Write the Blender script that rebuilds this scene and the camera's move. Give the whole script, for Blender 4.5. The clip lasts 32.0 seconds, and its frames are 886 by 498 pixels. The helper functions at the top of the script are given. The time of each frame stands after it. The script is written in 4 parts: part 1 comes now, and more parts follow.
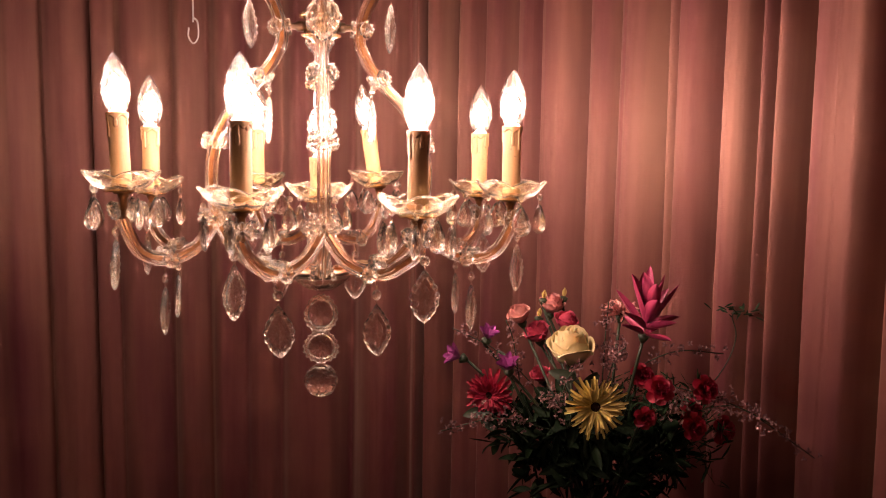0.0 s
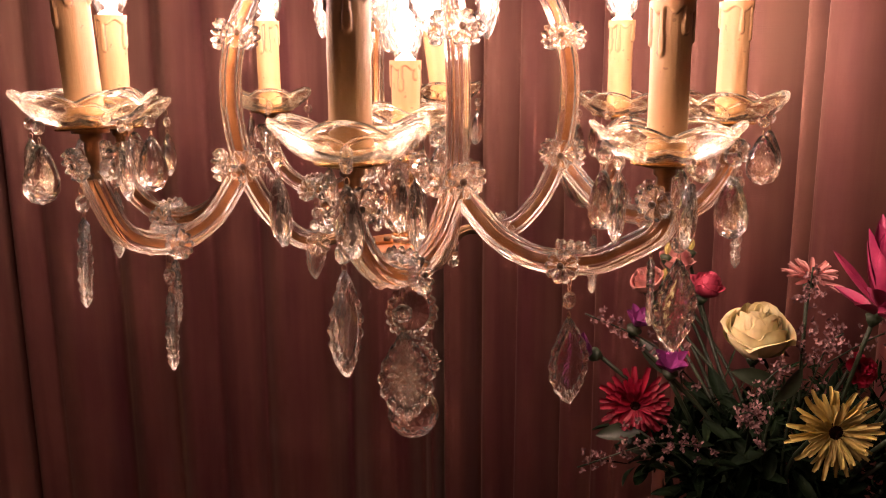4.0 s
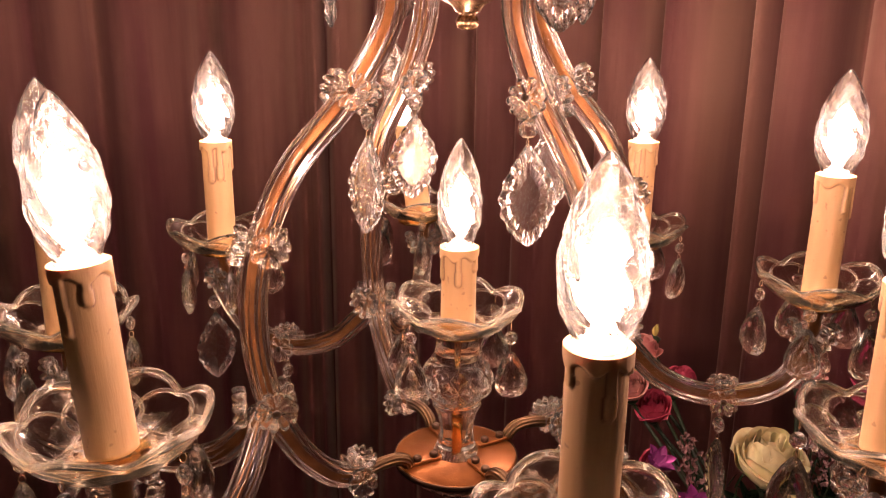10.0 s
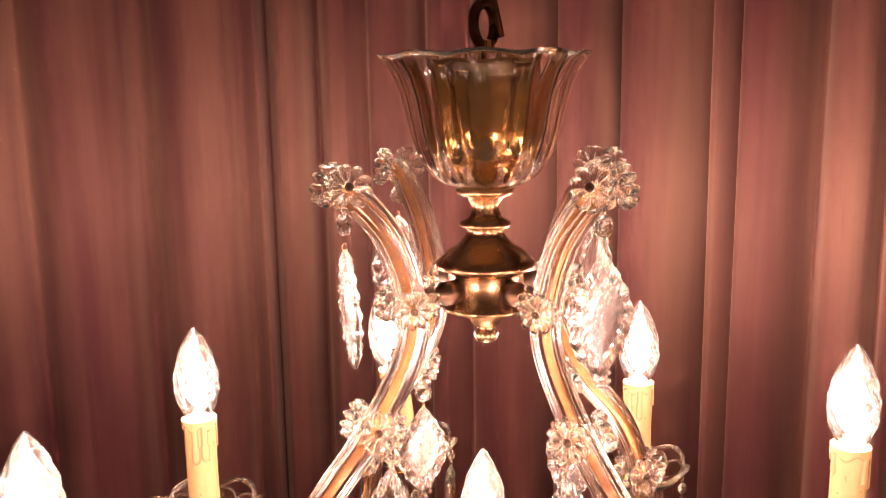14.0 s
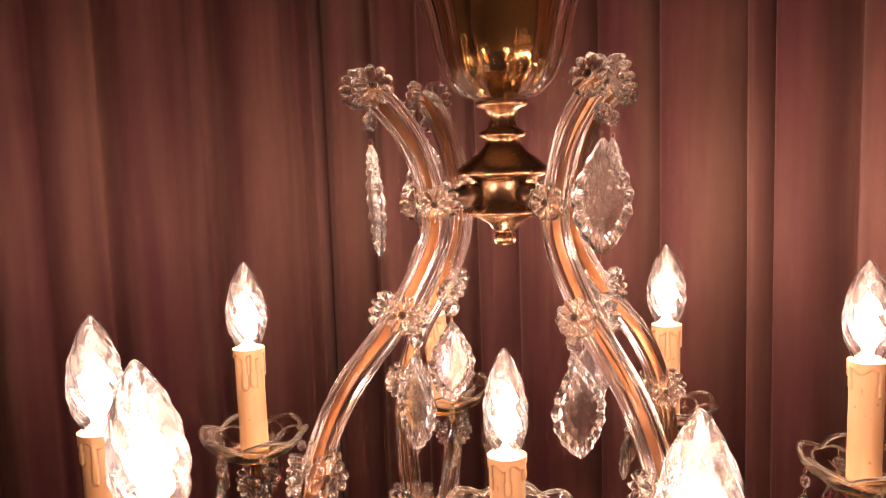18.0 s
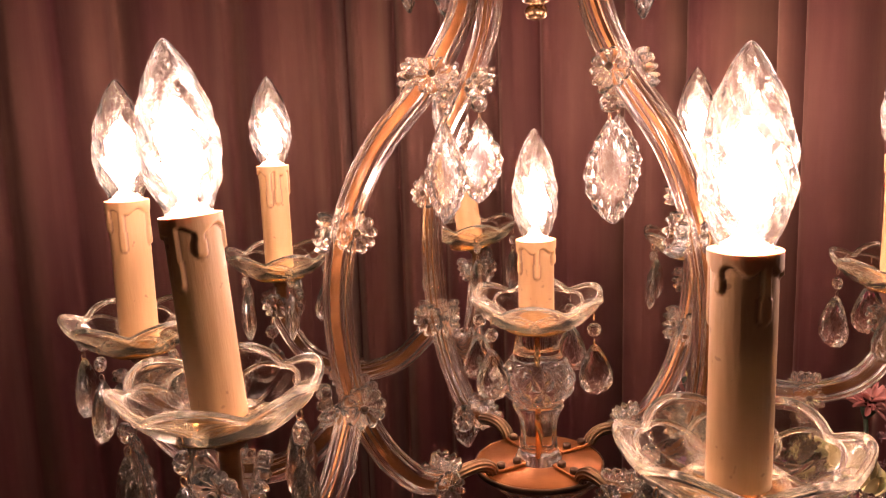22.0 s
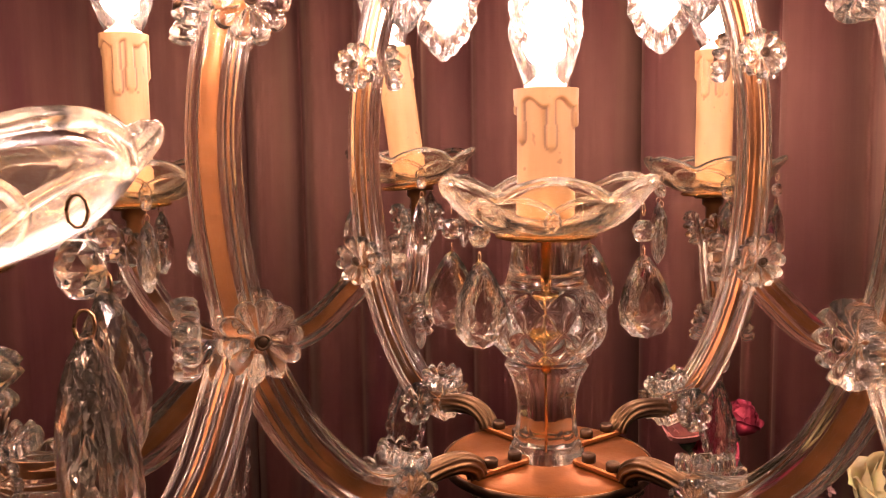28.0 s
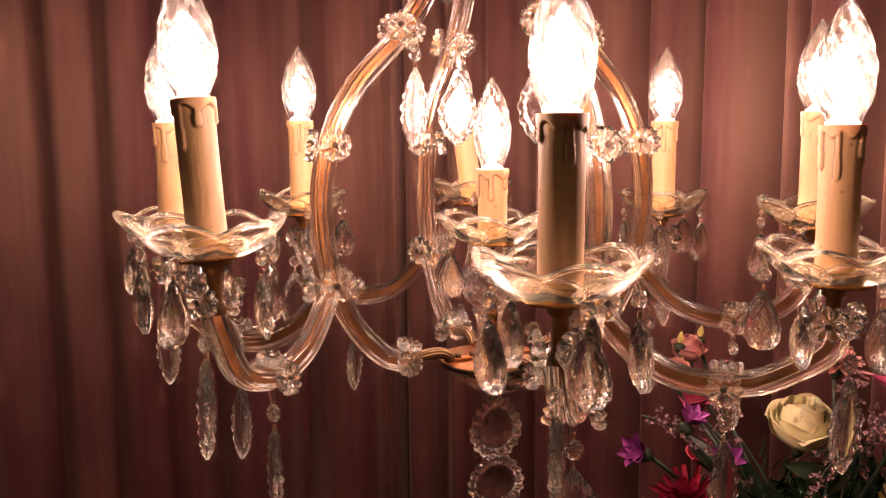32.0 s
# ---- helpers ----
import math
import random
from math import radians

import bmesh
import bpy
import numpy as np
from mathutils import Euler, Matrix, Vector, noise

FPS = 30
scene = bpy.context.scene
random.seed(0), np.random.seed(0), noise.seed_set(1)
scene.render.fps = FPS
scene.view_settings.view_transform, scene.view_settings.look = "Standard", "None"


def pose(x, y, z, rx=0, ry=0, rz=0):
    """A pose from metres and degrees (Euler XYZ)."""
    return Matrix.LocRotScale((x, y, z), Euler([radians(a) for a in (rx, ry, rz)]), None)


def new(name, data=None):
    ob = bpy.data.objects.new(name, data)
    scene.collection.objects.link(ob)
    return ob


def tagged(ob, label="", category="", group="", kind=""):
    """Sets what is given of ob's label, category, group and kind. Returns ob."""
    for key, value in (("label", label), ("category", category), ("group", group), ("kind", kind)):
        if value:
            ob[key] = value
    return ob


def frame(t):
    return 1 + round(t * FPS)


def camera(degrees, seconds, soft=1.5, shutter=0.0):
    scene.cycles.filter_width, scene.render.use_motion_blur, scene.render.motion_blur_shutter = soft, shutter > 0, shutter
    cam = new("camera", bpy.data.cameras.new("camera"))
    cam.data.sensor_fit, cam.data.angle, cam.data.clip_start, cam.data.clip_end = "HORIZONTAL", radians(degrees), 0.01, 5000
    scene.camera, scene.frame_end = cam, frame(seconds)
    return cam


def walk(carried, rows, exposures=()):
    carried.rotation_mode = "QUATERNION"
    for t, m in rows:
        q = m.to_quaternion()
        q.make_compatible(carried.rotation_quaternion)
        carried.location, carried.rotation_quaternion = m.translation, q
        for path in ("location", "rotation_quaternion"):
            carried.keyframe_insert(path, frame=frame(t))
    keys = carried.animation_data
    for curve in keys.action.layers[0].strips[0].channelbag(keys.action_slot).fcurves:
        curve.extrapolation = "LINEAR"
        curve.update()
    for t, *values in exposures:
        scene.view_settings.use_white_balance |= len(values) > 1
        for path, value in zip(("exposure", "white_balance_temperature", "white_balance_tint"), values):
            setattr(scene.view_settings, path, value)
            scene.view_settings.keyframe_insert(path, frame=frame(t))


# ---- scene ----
cam = camera(55.0, 32.0, soft=1.0)
METRES, EYE, TILT, LEAN, TURN = 2.2, 1.5, -6.3, -0.9, 0.0
ROWS = [
    (0.0, 0.0, 0.0, 0.0, 0.0, 0.0, 0.0),
    (0.5, -0.0034, 0.0294, 0.0005, 1.28, -0.84, -0.38),
    (1.0, -0.0115, 0.0642, 0.0047, 3.46, -1.54, -1.0),
    (1.5, -0.0266, 0.0899, 0.0025, 3.0, -2.17, -1.25),
    (2.0, -0.055, 0.1271, 0.0063, 0.44, -2.8, -0.53),
    (2.5, -0.072, 0.1512, 0.0083, -1.1, -3.22, -0.06),
    (4.5, -0.1087, 0.2364, 0.0276, -6.61, -6.77, 2.07),
    (5.0, -0.1044, 0.2502, 0.0375, -5.38, -7.57, 1.6),
    (5.5, -0.0992, 0.252, 0.0507, -4.46, -9.27, 1.27),
    (6.0, -0.0998, 0.2549, 0.0643, -4.83, -10.2, 0.96),
    (6.5, -0.1079, 0.258, 0.0727, -7.25, -10.81, 1.26),
    (7.0, -0.1189, 0.258, 0.0812, -9.63, -11.45, 1.4),
    (7.5, -0.1194, 0.255, 0.09, -9.78, -12.07, 1.79),
    (8.0, -0.1222, 0.2539, 0.0939, -9.58, -11.49, 1.08),
    (8.5, -0.1426, 0.2702, 0.097, -12.56, -11.27, 1.3),
    (9.0, -0.1628, 0.2882, 0.102, -15.01, -10.27, 1.9),
    (9.5, -0.1747, 0.3024, 0.1071, -17.98, -10.24, 2.15),
    (10.0, -0.1808, 0.3137, 0.1139, -20.42, -11.06, 2.42),
    (10.5, -0.1829, 0.3206, 0.1197, -21.65, -10.98, 2.9),
    (11.0, -0.1864, 0.3247, 0.1302, -22.92, -10.61, 3.33),
    (11.5, -0.1887, 0.3297, 0.1388, -23.95, -9.15, 3.63),
    (12.0, -0.1898, 0.3356, 0.1469, -24.57, -8.05, 3.85),
    (12.5, -0.192, 0.3359, 0.1556, -25.01, -6.71, 4.02),
    (13.0, -0.1953, 0.339, 0.1653, -25.84, -6.68, 4.26),
    (13.5, -0.1952, 0.3416, 0.1742, -25.95, -5.4, 4.35),
    (14.0, -0.1963, 0.3429, 0.1782, -25.98, -4.83, 4.48),
    (14.5, -0.1967, 0.3438, 0.1789, -25.92, -4.64, 4.61),
    (16.5, -0.1957, 0.3544, 0.1531, -25.01, 0.06, 5.01),
    (17.0, -0.1972, 0.3438, 0.1466, -24.07, -0.93, 5.04),
    (17.5, -0.1976, 0.332, 0.1422, -22.79, -1.45, 5.05),
    (18.0, -0.1977, 0.3174, 0.1372, -21.72, -1.55, 5.14),
    (18.5, -0.1986, 0.3118, 0.1322, -20.68, -0.99, 5.17),
    (19.0, -0.1986, 0.306, 0.1243, -19.91, -0.26, 5.33),
    (19.5, -0.2006, 0.3031, 0.1165, -19.87, -0.51, 5.27),
    (20.0, -0.2042, 0.2999, 0.11, -19.84, -1.07, 5.14),
    (20.5, -0.2074, 0.2958, 0.1063, -19.91, -1.35, 5.25),
    (21.0, -0.2108, 0.2918, 0.0994, -19.93, -2.4, 5.13),
    (21.5, -0.2106, 0.3017, 0.0908, -20.33, -3.16, 5.12),
    (22.0, -0.2052, 0.3221, 0.0833, -20.62, -4.72, 5.05),
    (22.5, -0.203, 0.3412, 0.0774, -21.3, -4.32, 4.89),
    (23.0, -0.1991, 0.3629, 0.068, -21.99, -4.3, 4.74),
    (23.5, -0.1973, 0.3803, 0.0626, -22.71, -4.17, 4.31),
    (24.0, -0.1923, 0.3994, 0.0569, -23.28, -4.55, 4.27),
    (24.5, -0.1863, 0.4103, 0.0518, -23.22, -5.62, 4.45),
    (25.0, -0.1821, 0.4199, 0.0453, -23.21, -5.37, 4.39),
    (25.5, -0.1783, 0.4292, 0.0412, -23.82, -4.8, 4.41),
    (26.0, -0.1737, 0.4348, 0.0391, -25.26, -4.58, 4.54),
    (26.5, -0.171, 0.4384, 0.037, -26.56, -3.19, 4.65),
    (28.5, -0.1846, 0.4161, 0.0336, -27.61, -1.19, 4.65),
    (29.0, -0.1853, 0.3995, 0.0362, -26.11, -1.34, 4.54),
    (29.5, -0.1904, 0.3809, 0.0398, -25.23, -1.81, 4.34),
    (30.0, -0.199, 0.3571, 0.0444, -24.42, -2.4, 4.26),
    (30.5, -0.1974, 0.3326, 0.0437, -21.61, -1.54, 4.23),
    (31.0, -0.1895, 0.3028, 0.0432, -18.56, -0.96, 3.94),
    (31.5, -0.1843, 0.2719, 0.0429, -16.2, -1.17, 3.61),
    (32.0, -0.1867, 0.2485, 0.0418, -14.52, -1.87, 2.99),
]
walk(cam, [(t, pose(0.179, -1.257, EYE, TILT, LEAN, TURN) @ pose(METRES * x, METRES * y, METRES * z, 90 + pitch, roll, yaw)) for t, x, y, z, yaw, pitch, roll in ROWS],
     exposures=[(0.0, 1.75), (2.0, 1.80), (5.0, 1.17), (7.0, 0.80), (9.0, 0.65), (11.0, 0.55), (13.0, 1.15), (14.5, 1.55), (17.0, 0.81), (20.0, 0.65), (21.5, 0.67), (23.0, 0.85), (25.0, 1.06), (26.0, 0.90), (29.0, 0.75), (30.0, 0.61), (31.0, 0.90), (32.0, 1.10)])

# ---- light ----
BULB_STRENGTH = 180.0
BULB_COLOUR = (1.0, 0.635, 0.575, 1.0)
world = bpy.data.worlds.new("world")
scene.world = world
world.use_nodes = True
world.node_tree.nodes["Background"].inputs[0].default_value = (0.05, 0.03, 0.025, 1)
world.node_tree.nodes["Background"].inputs[1].default_value = 0.05


# ---- materials ----
def mat_new(name):
    m = bpy.data.materials.new(name)
    m.use_nodes = True
    m.node_tree.nodes.clear()
    return m, m.node_tree.nodes, m.node_tree.links


def surface(name, dark, light, rough=0.5, metal=0.0, scale=8.0, bump=0.1, bump_scale=60.0, stretch=(1, 1, 1), sheen=0.0, subsurface=0.0, rand=0.0, coat=0.0, spec=0.5):
    """A solid surface: two tones mixed by noise at two scales, with fine relief."""
    m, n, l = mat_new(name)
    out = n.new("ShaderNodeOutputMaterial")
    b = n.new("ShaderNodeBsdfPrincipled")
    co = n.new("ShaderNodeTexCoord")
    mp = n.new("ShaderNodeMapping")
    mp.inputs["Scale"].default_value = stretch
    l.new(co.outputs["Object"], mp.inputs[0])
    big = n.new("ShaderNodeTexNoise")
    big.inputs["Scale"].default_value = scale
    big.inputs["Detail"].default_value = 6
    fine = n.new("ShaderNodeTexNoise")
    fine.inputs["Scale"].default_value = bump_scale
    fine.inputs["Detail"].default_value = 4
    l.new(mp.outputs[0], big.inputs["Vector"])
    l.new(mp.outputs[0], fine.inputs["Vector"])
    ramp = n.new("ShaderNodeValToRGB")
    ramp.color_ramp.elements[0].position, ramp.color_ramp.elements[1].position = 0.32, 0.68
    ramp.color_ramp.elements[0].color, ramp.color_ramp.elements[1].color = (*dark, 1), (*light, 1)
    l.new(big.outputs["Fac"], ramp.inputs[0])
    col = ramp.outputs[0]
    if rand:
        info = n.new("ShaderNodeObjectInfo")
        hsv = n.new("ShaderNodeHueSaturation")
        mr = n.new("ShaderNodeMapRange")
        mr.inputs["To Min"].default_value, mr.inputs["To Max"].default_value = 1 - rand, 1 + rand
        l.new(info.outputs["Random"], mr.inputs["Value"])
        l.new(mr.outputs[0], hsv.inputs["Value"])
        l.new(col, hsv.inputs["Color"])
        col = hsv.outputs[0]
    l.new(col, b.inputs["Base Color"])
    b.inputs["Metallic"].default_value = metal
    b.inputs["Specular IOR Level"].default_value = spec
    rr = n.new("ShaderNodeMapRange")
    rr.inputs["To Min"].default_value, rr.inputs["To Max"].default_value = max(0.02, rough * 0.75), min(1, rough * 1.25)
    l.new(fine.outputs["Fac"], rr.inputs["Value"])
    l.new(rr.outputs[0], b.inputs["Roughness"])
    b.inputs["Sheen Weight"].default_value = sheen
    b.inputs["Sheen Roughness"].default_value = 0.4
    b.inputs["Coat Weight"].default_value = coat
    if subsurface:
        b.inputs["Subsurface Weight"].default_value = subsurface
        b.inputs["Subsurface Radius"].default_value = (0.006, 0.003, 0.002)
        b.inputs["Subsurface Scale"].default_value = 1.0
    if bump:
        bp = n.new("ShaderNodeBump")
        bp.inputs["Strength"].default_value = bump
        bp.inputs["Distance"].default_value = 0.002
        l.new(fine.outputs["Fac"], bp.inputs["Height"])
        l.new(bp.outputs[0], b.inputs["Normal"])
    l.new(b.outputs[0], out.inputs[0])
    return m


def glass(name, colour=(1, 1, 1), ior=1.5, film=0.2, film_rough=0.25, ripple=0.0, ripple_scale=120.0):
    """Clear glass with a share of finely worn, slightly dull surface."""
    m, n, l = mat_new(name)
    out = n.new("ShaderNodeOutputMaterial")
    mix = n.new("ShaderNodeMixShader")
    mix.inputs[0].default_value = film
    for k, r in enumerate((0.0, film_rough)):
        g = n.new("ShaderNodeBsdfGlass")
        g.inputs["Color"].default_value = (*colour, 1)
        g.inputs["Roughness"].default_value = r
        g.inputs["IOR"].default_value = ior
        l.new(g.outputs[0], mix.inputs[1 + k])
        if ripple:
            co = n.new("ShaderNodeTexCoord")
            t = n.new("ShaderNodeTexNoise")
            t.inputs["Scale"].default_value = ripple_scale
            bp = n.new("ShaderNodeBump")
            bp.inputs["Strength"].default_value = ripple
            bp.inputs["Distance"].default_value = 0.001
            l.new(co.outputs["Object"], t.inputs["Vector"])
            l.new(t.outputs["Fac"], bp.inputs["Height"])
            l.new(bp.outputs[0], g.inputs["Normal"])
    l.new(mix.outputs[0], out.inputs[0])
    return m


def glowing(name, colour, strength):
    m, n, l = mat_new(name)
    out = n.new("ShaderNodeOutputMaterial")
    e = n.new("ShaderNodeEmission")
    e.inputs[0].default_value = colour
    e.inputs[1].default_value = strength
    l.new(e.outputs[0], out.inputs[0])
    return m


def sleeve_material():
    """Ivory sleeve; brown antique glaze where the mesh marks the hollows beside the wax runs."""
    m = surface("ivory_candle_sleeve", (0.34, 0.195, 0.078), (0.44, 0.270, 0.118), 0.55, 0.0, 70, 0.15, 260, (1, 1, 0.14), subsurface=0.1)
    n, l = m.node_tree.nodes, m.node_tree.links
    b = next(x for x in n if x.type == "BSDF_PRINCIPLED")
    old = b.inputs["Base Color"].links[0].from_socket
    at = n.new("ShaderNodeAttribute")
    at.attribute_name = "glaze"
    mix = n.new("ShaderNodeMix")
    mix.data_type = "RGBA"
    mix.inputs[7].default_value = (0.13, 0.062, 0.030, 1)
    l.new(at.outputs["Fac"], mix.inputs[0])
    # scattered small brown specks
    co = n.new("ShaderNodeTexCoord")
    dots = n.new("ShaderNodeTexNoise")
    dots.inputs["Scale"].default_value = 210.0
    dots.inputs["Detail"].default_value = 1.0
    cutoff = n.new("ShaderNodeMapRange")
    cutoff.inputs["From Min"].default_value, cutoff.inputs["From Max"].default_value = 0.72, 0.79
    cutoff.inputs["To Max"].default_value = 0.5
    speck = n.new("ShaderNodeMix")
    speck.data_type = "RGBA"
    speck.inputs[7].default_value = (0.11, 0.05, 0.022, 1)
    l.new(co.outputs["Object"], dots.inputs["Vector"])
    l.new(dots.outputs["Fac"], cutoff.inputs["Value"])
    l.new(cutoff.outputs[0], speck.inputs[0])
    l.new(old, speck.inputs[6])
    l.new(speck.outputs[2], mix.inputs[6])
    l.new(mix.outputs[2], b.inputs["Base Color"])
    return m


def curtain_material():
    """Red-brown furnishing satin: random upright streaks of tan and crimson in colour and gloss, a cross weave, and the
    warp's gloss, broad across and narrower upwards.
    """
    m = surface("brown_satin_curtain", (0.050, 0.008, 0.012), (0.092, 0.030, 0.022), 0.8, 0.0, 13, 0.0, 900, (1, 1, 0.08), sheen=0.15, spec=0.15)
    n, l = m.node_tree.nodes, m.node_tree.links
    b = next(x for x in n if x.type == "BSDF_PRINCIPLED")
    out = next(x for x in n if x.type == "OUTPUT_MATERIAL")
    b.inputs["Sheen Tint"].default_value = (1.0, 0.72, 0.50, 1)
    co = n.new("ShaderNodeTexCoord")
    height = None
    for stretch, scale in (((1, 1, 0.03), 240.0), ((0.04, 0.04, 1), 700.0)):
        mp = n.new("ShaderNodeMapping")
        mp.inputs["Scale"].default_value = stretch
        t = n.new("ShaderNodeTexNoise")
        t.inputs["Scale"].default_value = scale
        t.inputs["Detail"].default_value = 2
        l.new(co.outputs["Object"], mp.inputs[0])
        l.new(mp.outputs[0], t.inputs["Vector"])
        if height is None:
            height = t.outputs["Fac"]
        else:
            add = n.new("ShaderNodeMath")
            l.new(height, add.inputs[0])
            l.new(t.outputs["Fac"], add.inputs[1])
            height = add.outputs[0]
    bp = n.new("ShaderNodeBump")
    bp.inputs["Strength"].default_value = 0.25
    bp.inputs["Distance"].default_value = 0.0006
    l.new(height, bp.inputs["Height"])
    l.new(bp.outputs[0], b.inputs["Normal"])
    gloss = n.new("ShaderNodeBsdfAnisotropic")
    gloss.inputs["Roughness"].default_value = 0.71
    gloss.inputs["Anisotropy"].default_value = 0.48
    gloss.inputs["Rotation"].default_value = 0.25
    tint = n.new("ShaderNodeValToRGB")
    tint.color_ramp.elements[0].position, tint.color_ramp.elements[1].position = 0.30, 0.70
    tint.color_ramp.elements[0].color, tint.color_ramp.elements[1].color = (0.128, 0.062, 0.052, 1), (0.222, 0.138, 0.096, 1)
    l.new(next(x for x in n if x.type == "TEX_NOISE").outputs["Fac"], tint.inputs[0])
    l.new(tint.outputs[0], gloss.inputs["Color"])
    tangent = n.new("ShaderNodeTangent")
    tangent.direction_type, tangent.axis = "RADIAL", "Z"
    l.new(tangent.outputs[0], gloss.inputs["Tangent"])
    l.new(bp.outputs[0], gloss.inputs["Normal"])
    both = n.new("ShaderNodeAddShader")
    l.new(b.outputs[0], both.inputs[0])
    l.new(gloss.outputs[0], both.inputs[1])
    l.new(both.outputs[0], out.inputs[0])
    return m


M_GLASS = glass("clear_glass", (1.0, 0.965, 0.89), 1.5, 0.20, 0.13, 0.08, 140)
M_VASEGLASS = glass("vase_glass", (1.0, 0.97, 0.92), 1.5, 0.03, 0.12)
M_RIM = glass("worn_glass_rim", (1.0, 0.97, 0.90), 1.5, 0.30, 0.18)
M_RIB = glass("pressed_rib_glass", (1.0, 0.97, 0.90), 1.5, 0.48, 0.20)
M_TUBE = glass("arm_glass", (1.0, 0.97, 0.91), 1.5, 0.33, 0.14, 0.05, 180)
M_CUT = glass("cut_crystal", (1.0, 0.975, 0.92), 1.54, 0.30, 0.12, 0.06, 300)
M_LEAFCUT = glass("leaf_crystal", (1.0, 0.98, 0.93), 1.54, 0.22, 0.18, 0.05, 200)
M_BULB = glass("bulb_glass", (1, 0.99, 0.95), 1.5, 0.04, 0.20, 0.45, 210)
M_LAMP = glowing("lamp_light", BULB_COLOUR, BULB_STRENGTH)
M_POLISHED = surface("polished_brass", (0.62, 0.37, 0.13), (0.72, 0.45, 0.17), 0.07, 1.0, 18, 0.01, 250)
M_BRASS = surface("aged_brass", (0.40, 0.235, 0.115), (0.54, 0.33, 0.17), 0.25, 1.0, 18, 0.02, 250)
M_STRIP = surface("gilt_strip", (0.16, 0.064, 0.022), (0.28, 0.122, 0.042), 0.34, 0.95, 60, 0.2, 200)
M_PLATE = surface("copper_brown_plate", (0.21, 0.072, 0.016), (0.30, 0.110, 0.026), 0.36, 0.75, 35, 0.08, 300)
M_BRONZE = surface("worn_bronze", (0.09, 0.05, 0.024), (0.17, 0.10, 0.045), 0.35, 0.95, 50, 0.1, 200)
M_IRON = surface("dark_bronze", (0.06, 0.035, 0.02), (0.14, 0.08, 0.045), 0.4, 0.9, 50, 0.2, 200)
M_SLEEVE = sleeve_material()
M_CURTAIN = curtain_material()
M_WALL = surface("brown_plaster", (0.30, 0.24, 0.20), (0.38, 0.31, 0.26), 0.8, 0.0, 3, 0.2, 80)
M_FLOOR = surface("dark_boards", (0.06, 0.035, 0.02), (0.11, 0.065, 0.04), 0.45, 0.0, 4, 0.15, 60, (1, 12, 1))
M_TABLE = surface("dark_walnut", (0.05, 0.025, 0.015), (0.10, 0.05, 0.03), 0.35, 0.0, 6, 0.1, 80, (1, 10, 1))
M_VASE = surface("dark_glaze", (0.02, 0.02, 0.02), (0.05, 0.04, 0.035), 0.25, 0.0, 8, 0.05, 60)
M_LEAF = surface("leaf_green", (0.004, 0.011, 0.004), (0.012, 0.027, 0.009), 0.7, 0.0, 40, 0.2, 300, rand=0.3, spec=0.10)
M_STEM = surface("stem_green", (0.009, 0.019, 0.006), (0.022, 0.038, 0.012), 0.55, 0.0, 30, 0.1, 200)
M_CREAM = surface("cream_petal", (0.584, 0.504, 0.232), (0.664, 0.592, 0.344), 0.6, 0.0, 40, 0.1, 250, subsurface=0.15)
M_YELLOW = surface("yellow_petal", (0.448, 0.344, 0.080), (0.560, 0.464, 0.152), 0.6, 0.0, 60, 0.1, 250, subsurface=0.1)
M_RED = surface("red_petal", (0.208, 0.002, 0.014), (0.320, 0.006, 0.032), 0.55, 0.0, 60, 0.1, 250, subsurface=0.1)
M_ROSE = surface("coral_pink_petal", (0.416, 0.136, 0.120), (0.528, 0.272, 0.216), 0.6, 0.0, 40, 0.1, 250, subsurface=0.15)
M_HOTPINK = surface("hot_pink_petal", (0.336, 0.024, 0.056), (0.464, 0.064, 0.104), 0.6, 0.0, 40, 0.1, 250, subsurface=0.1)
M_MAGENTA = surface("magenta_bract", (0.200, 0.007, 0.052), (0.352, 0.042, 0.096), 0.5, 0.0, 30, 0.1, 250, subsurface=0.1)
M_PURPLE = surface("purple_petal", (0.160, 0.016, 0.120), (0.272, 0.040, 0.192), 0.55, 0.0, 40, 0.1, 250)
M_STATICE = surface("pale_pink_blossom", (0.160, 0.076, 0.072), (0.248, 0.136, 0.124), 0.7, 0.0, 60, 0.1, 250, rand=0.2)
M_EYE = surface("dark_flower_eye", (0.014, 0.006, 0.004), (0.045, 0.016, 0.008), 0.85, 0.0, 200, 0.3, 500, spec=0.1)
M_HOOK = surface("white_metal_hook", (0.62, 0.58, 0.52), (0.75, 0.71, 0.65), 0.35, 0.3, 40, 0.05, 200)


# ---- mesh helpers ----
def mesh(name, verts, faces, mat, smooth=True):
    me = bpy.data.meshes.new(name)
    me.from_pydata([tuple(v) for v in verts], [], faces)
    me.materials.append(mat)
    if smooth:
        me.polygons.foreach_set("use_smooth", [True] * len(me.polygons))
    me.update()
    return me


def join(*sets):
    """Several (verts, faces) as one."""
    vs, fs = [], []
    for v, f in sets:
        o = len(vs)
        vs += [tuple(p) for p in v]
        fs += [[i + o for i in q] for q in f]
    return vs, fs


def moved(vf, m):
    return [m @ Vector(p) for p in vf[0]], vf[1]


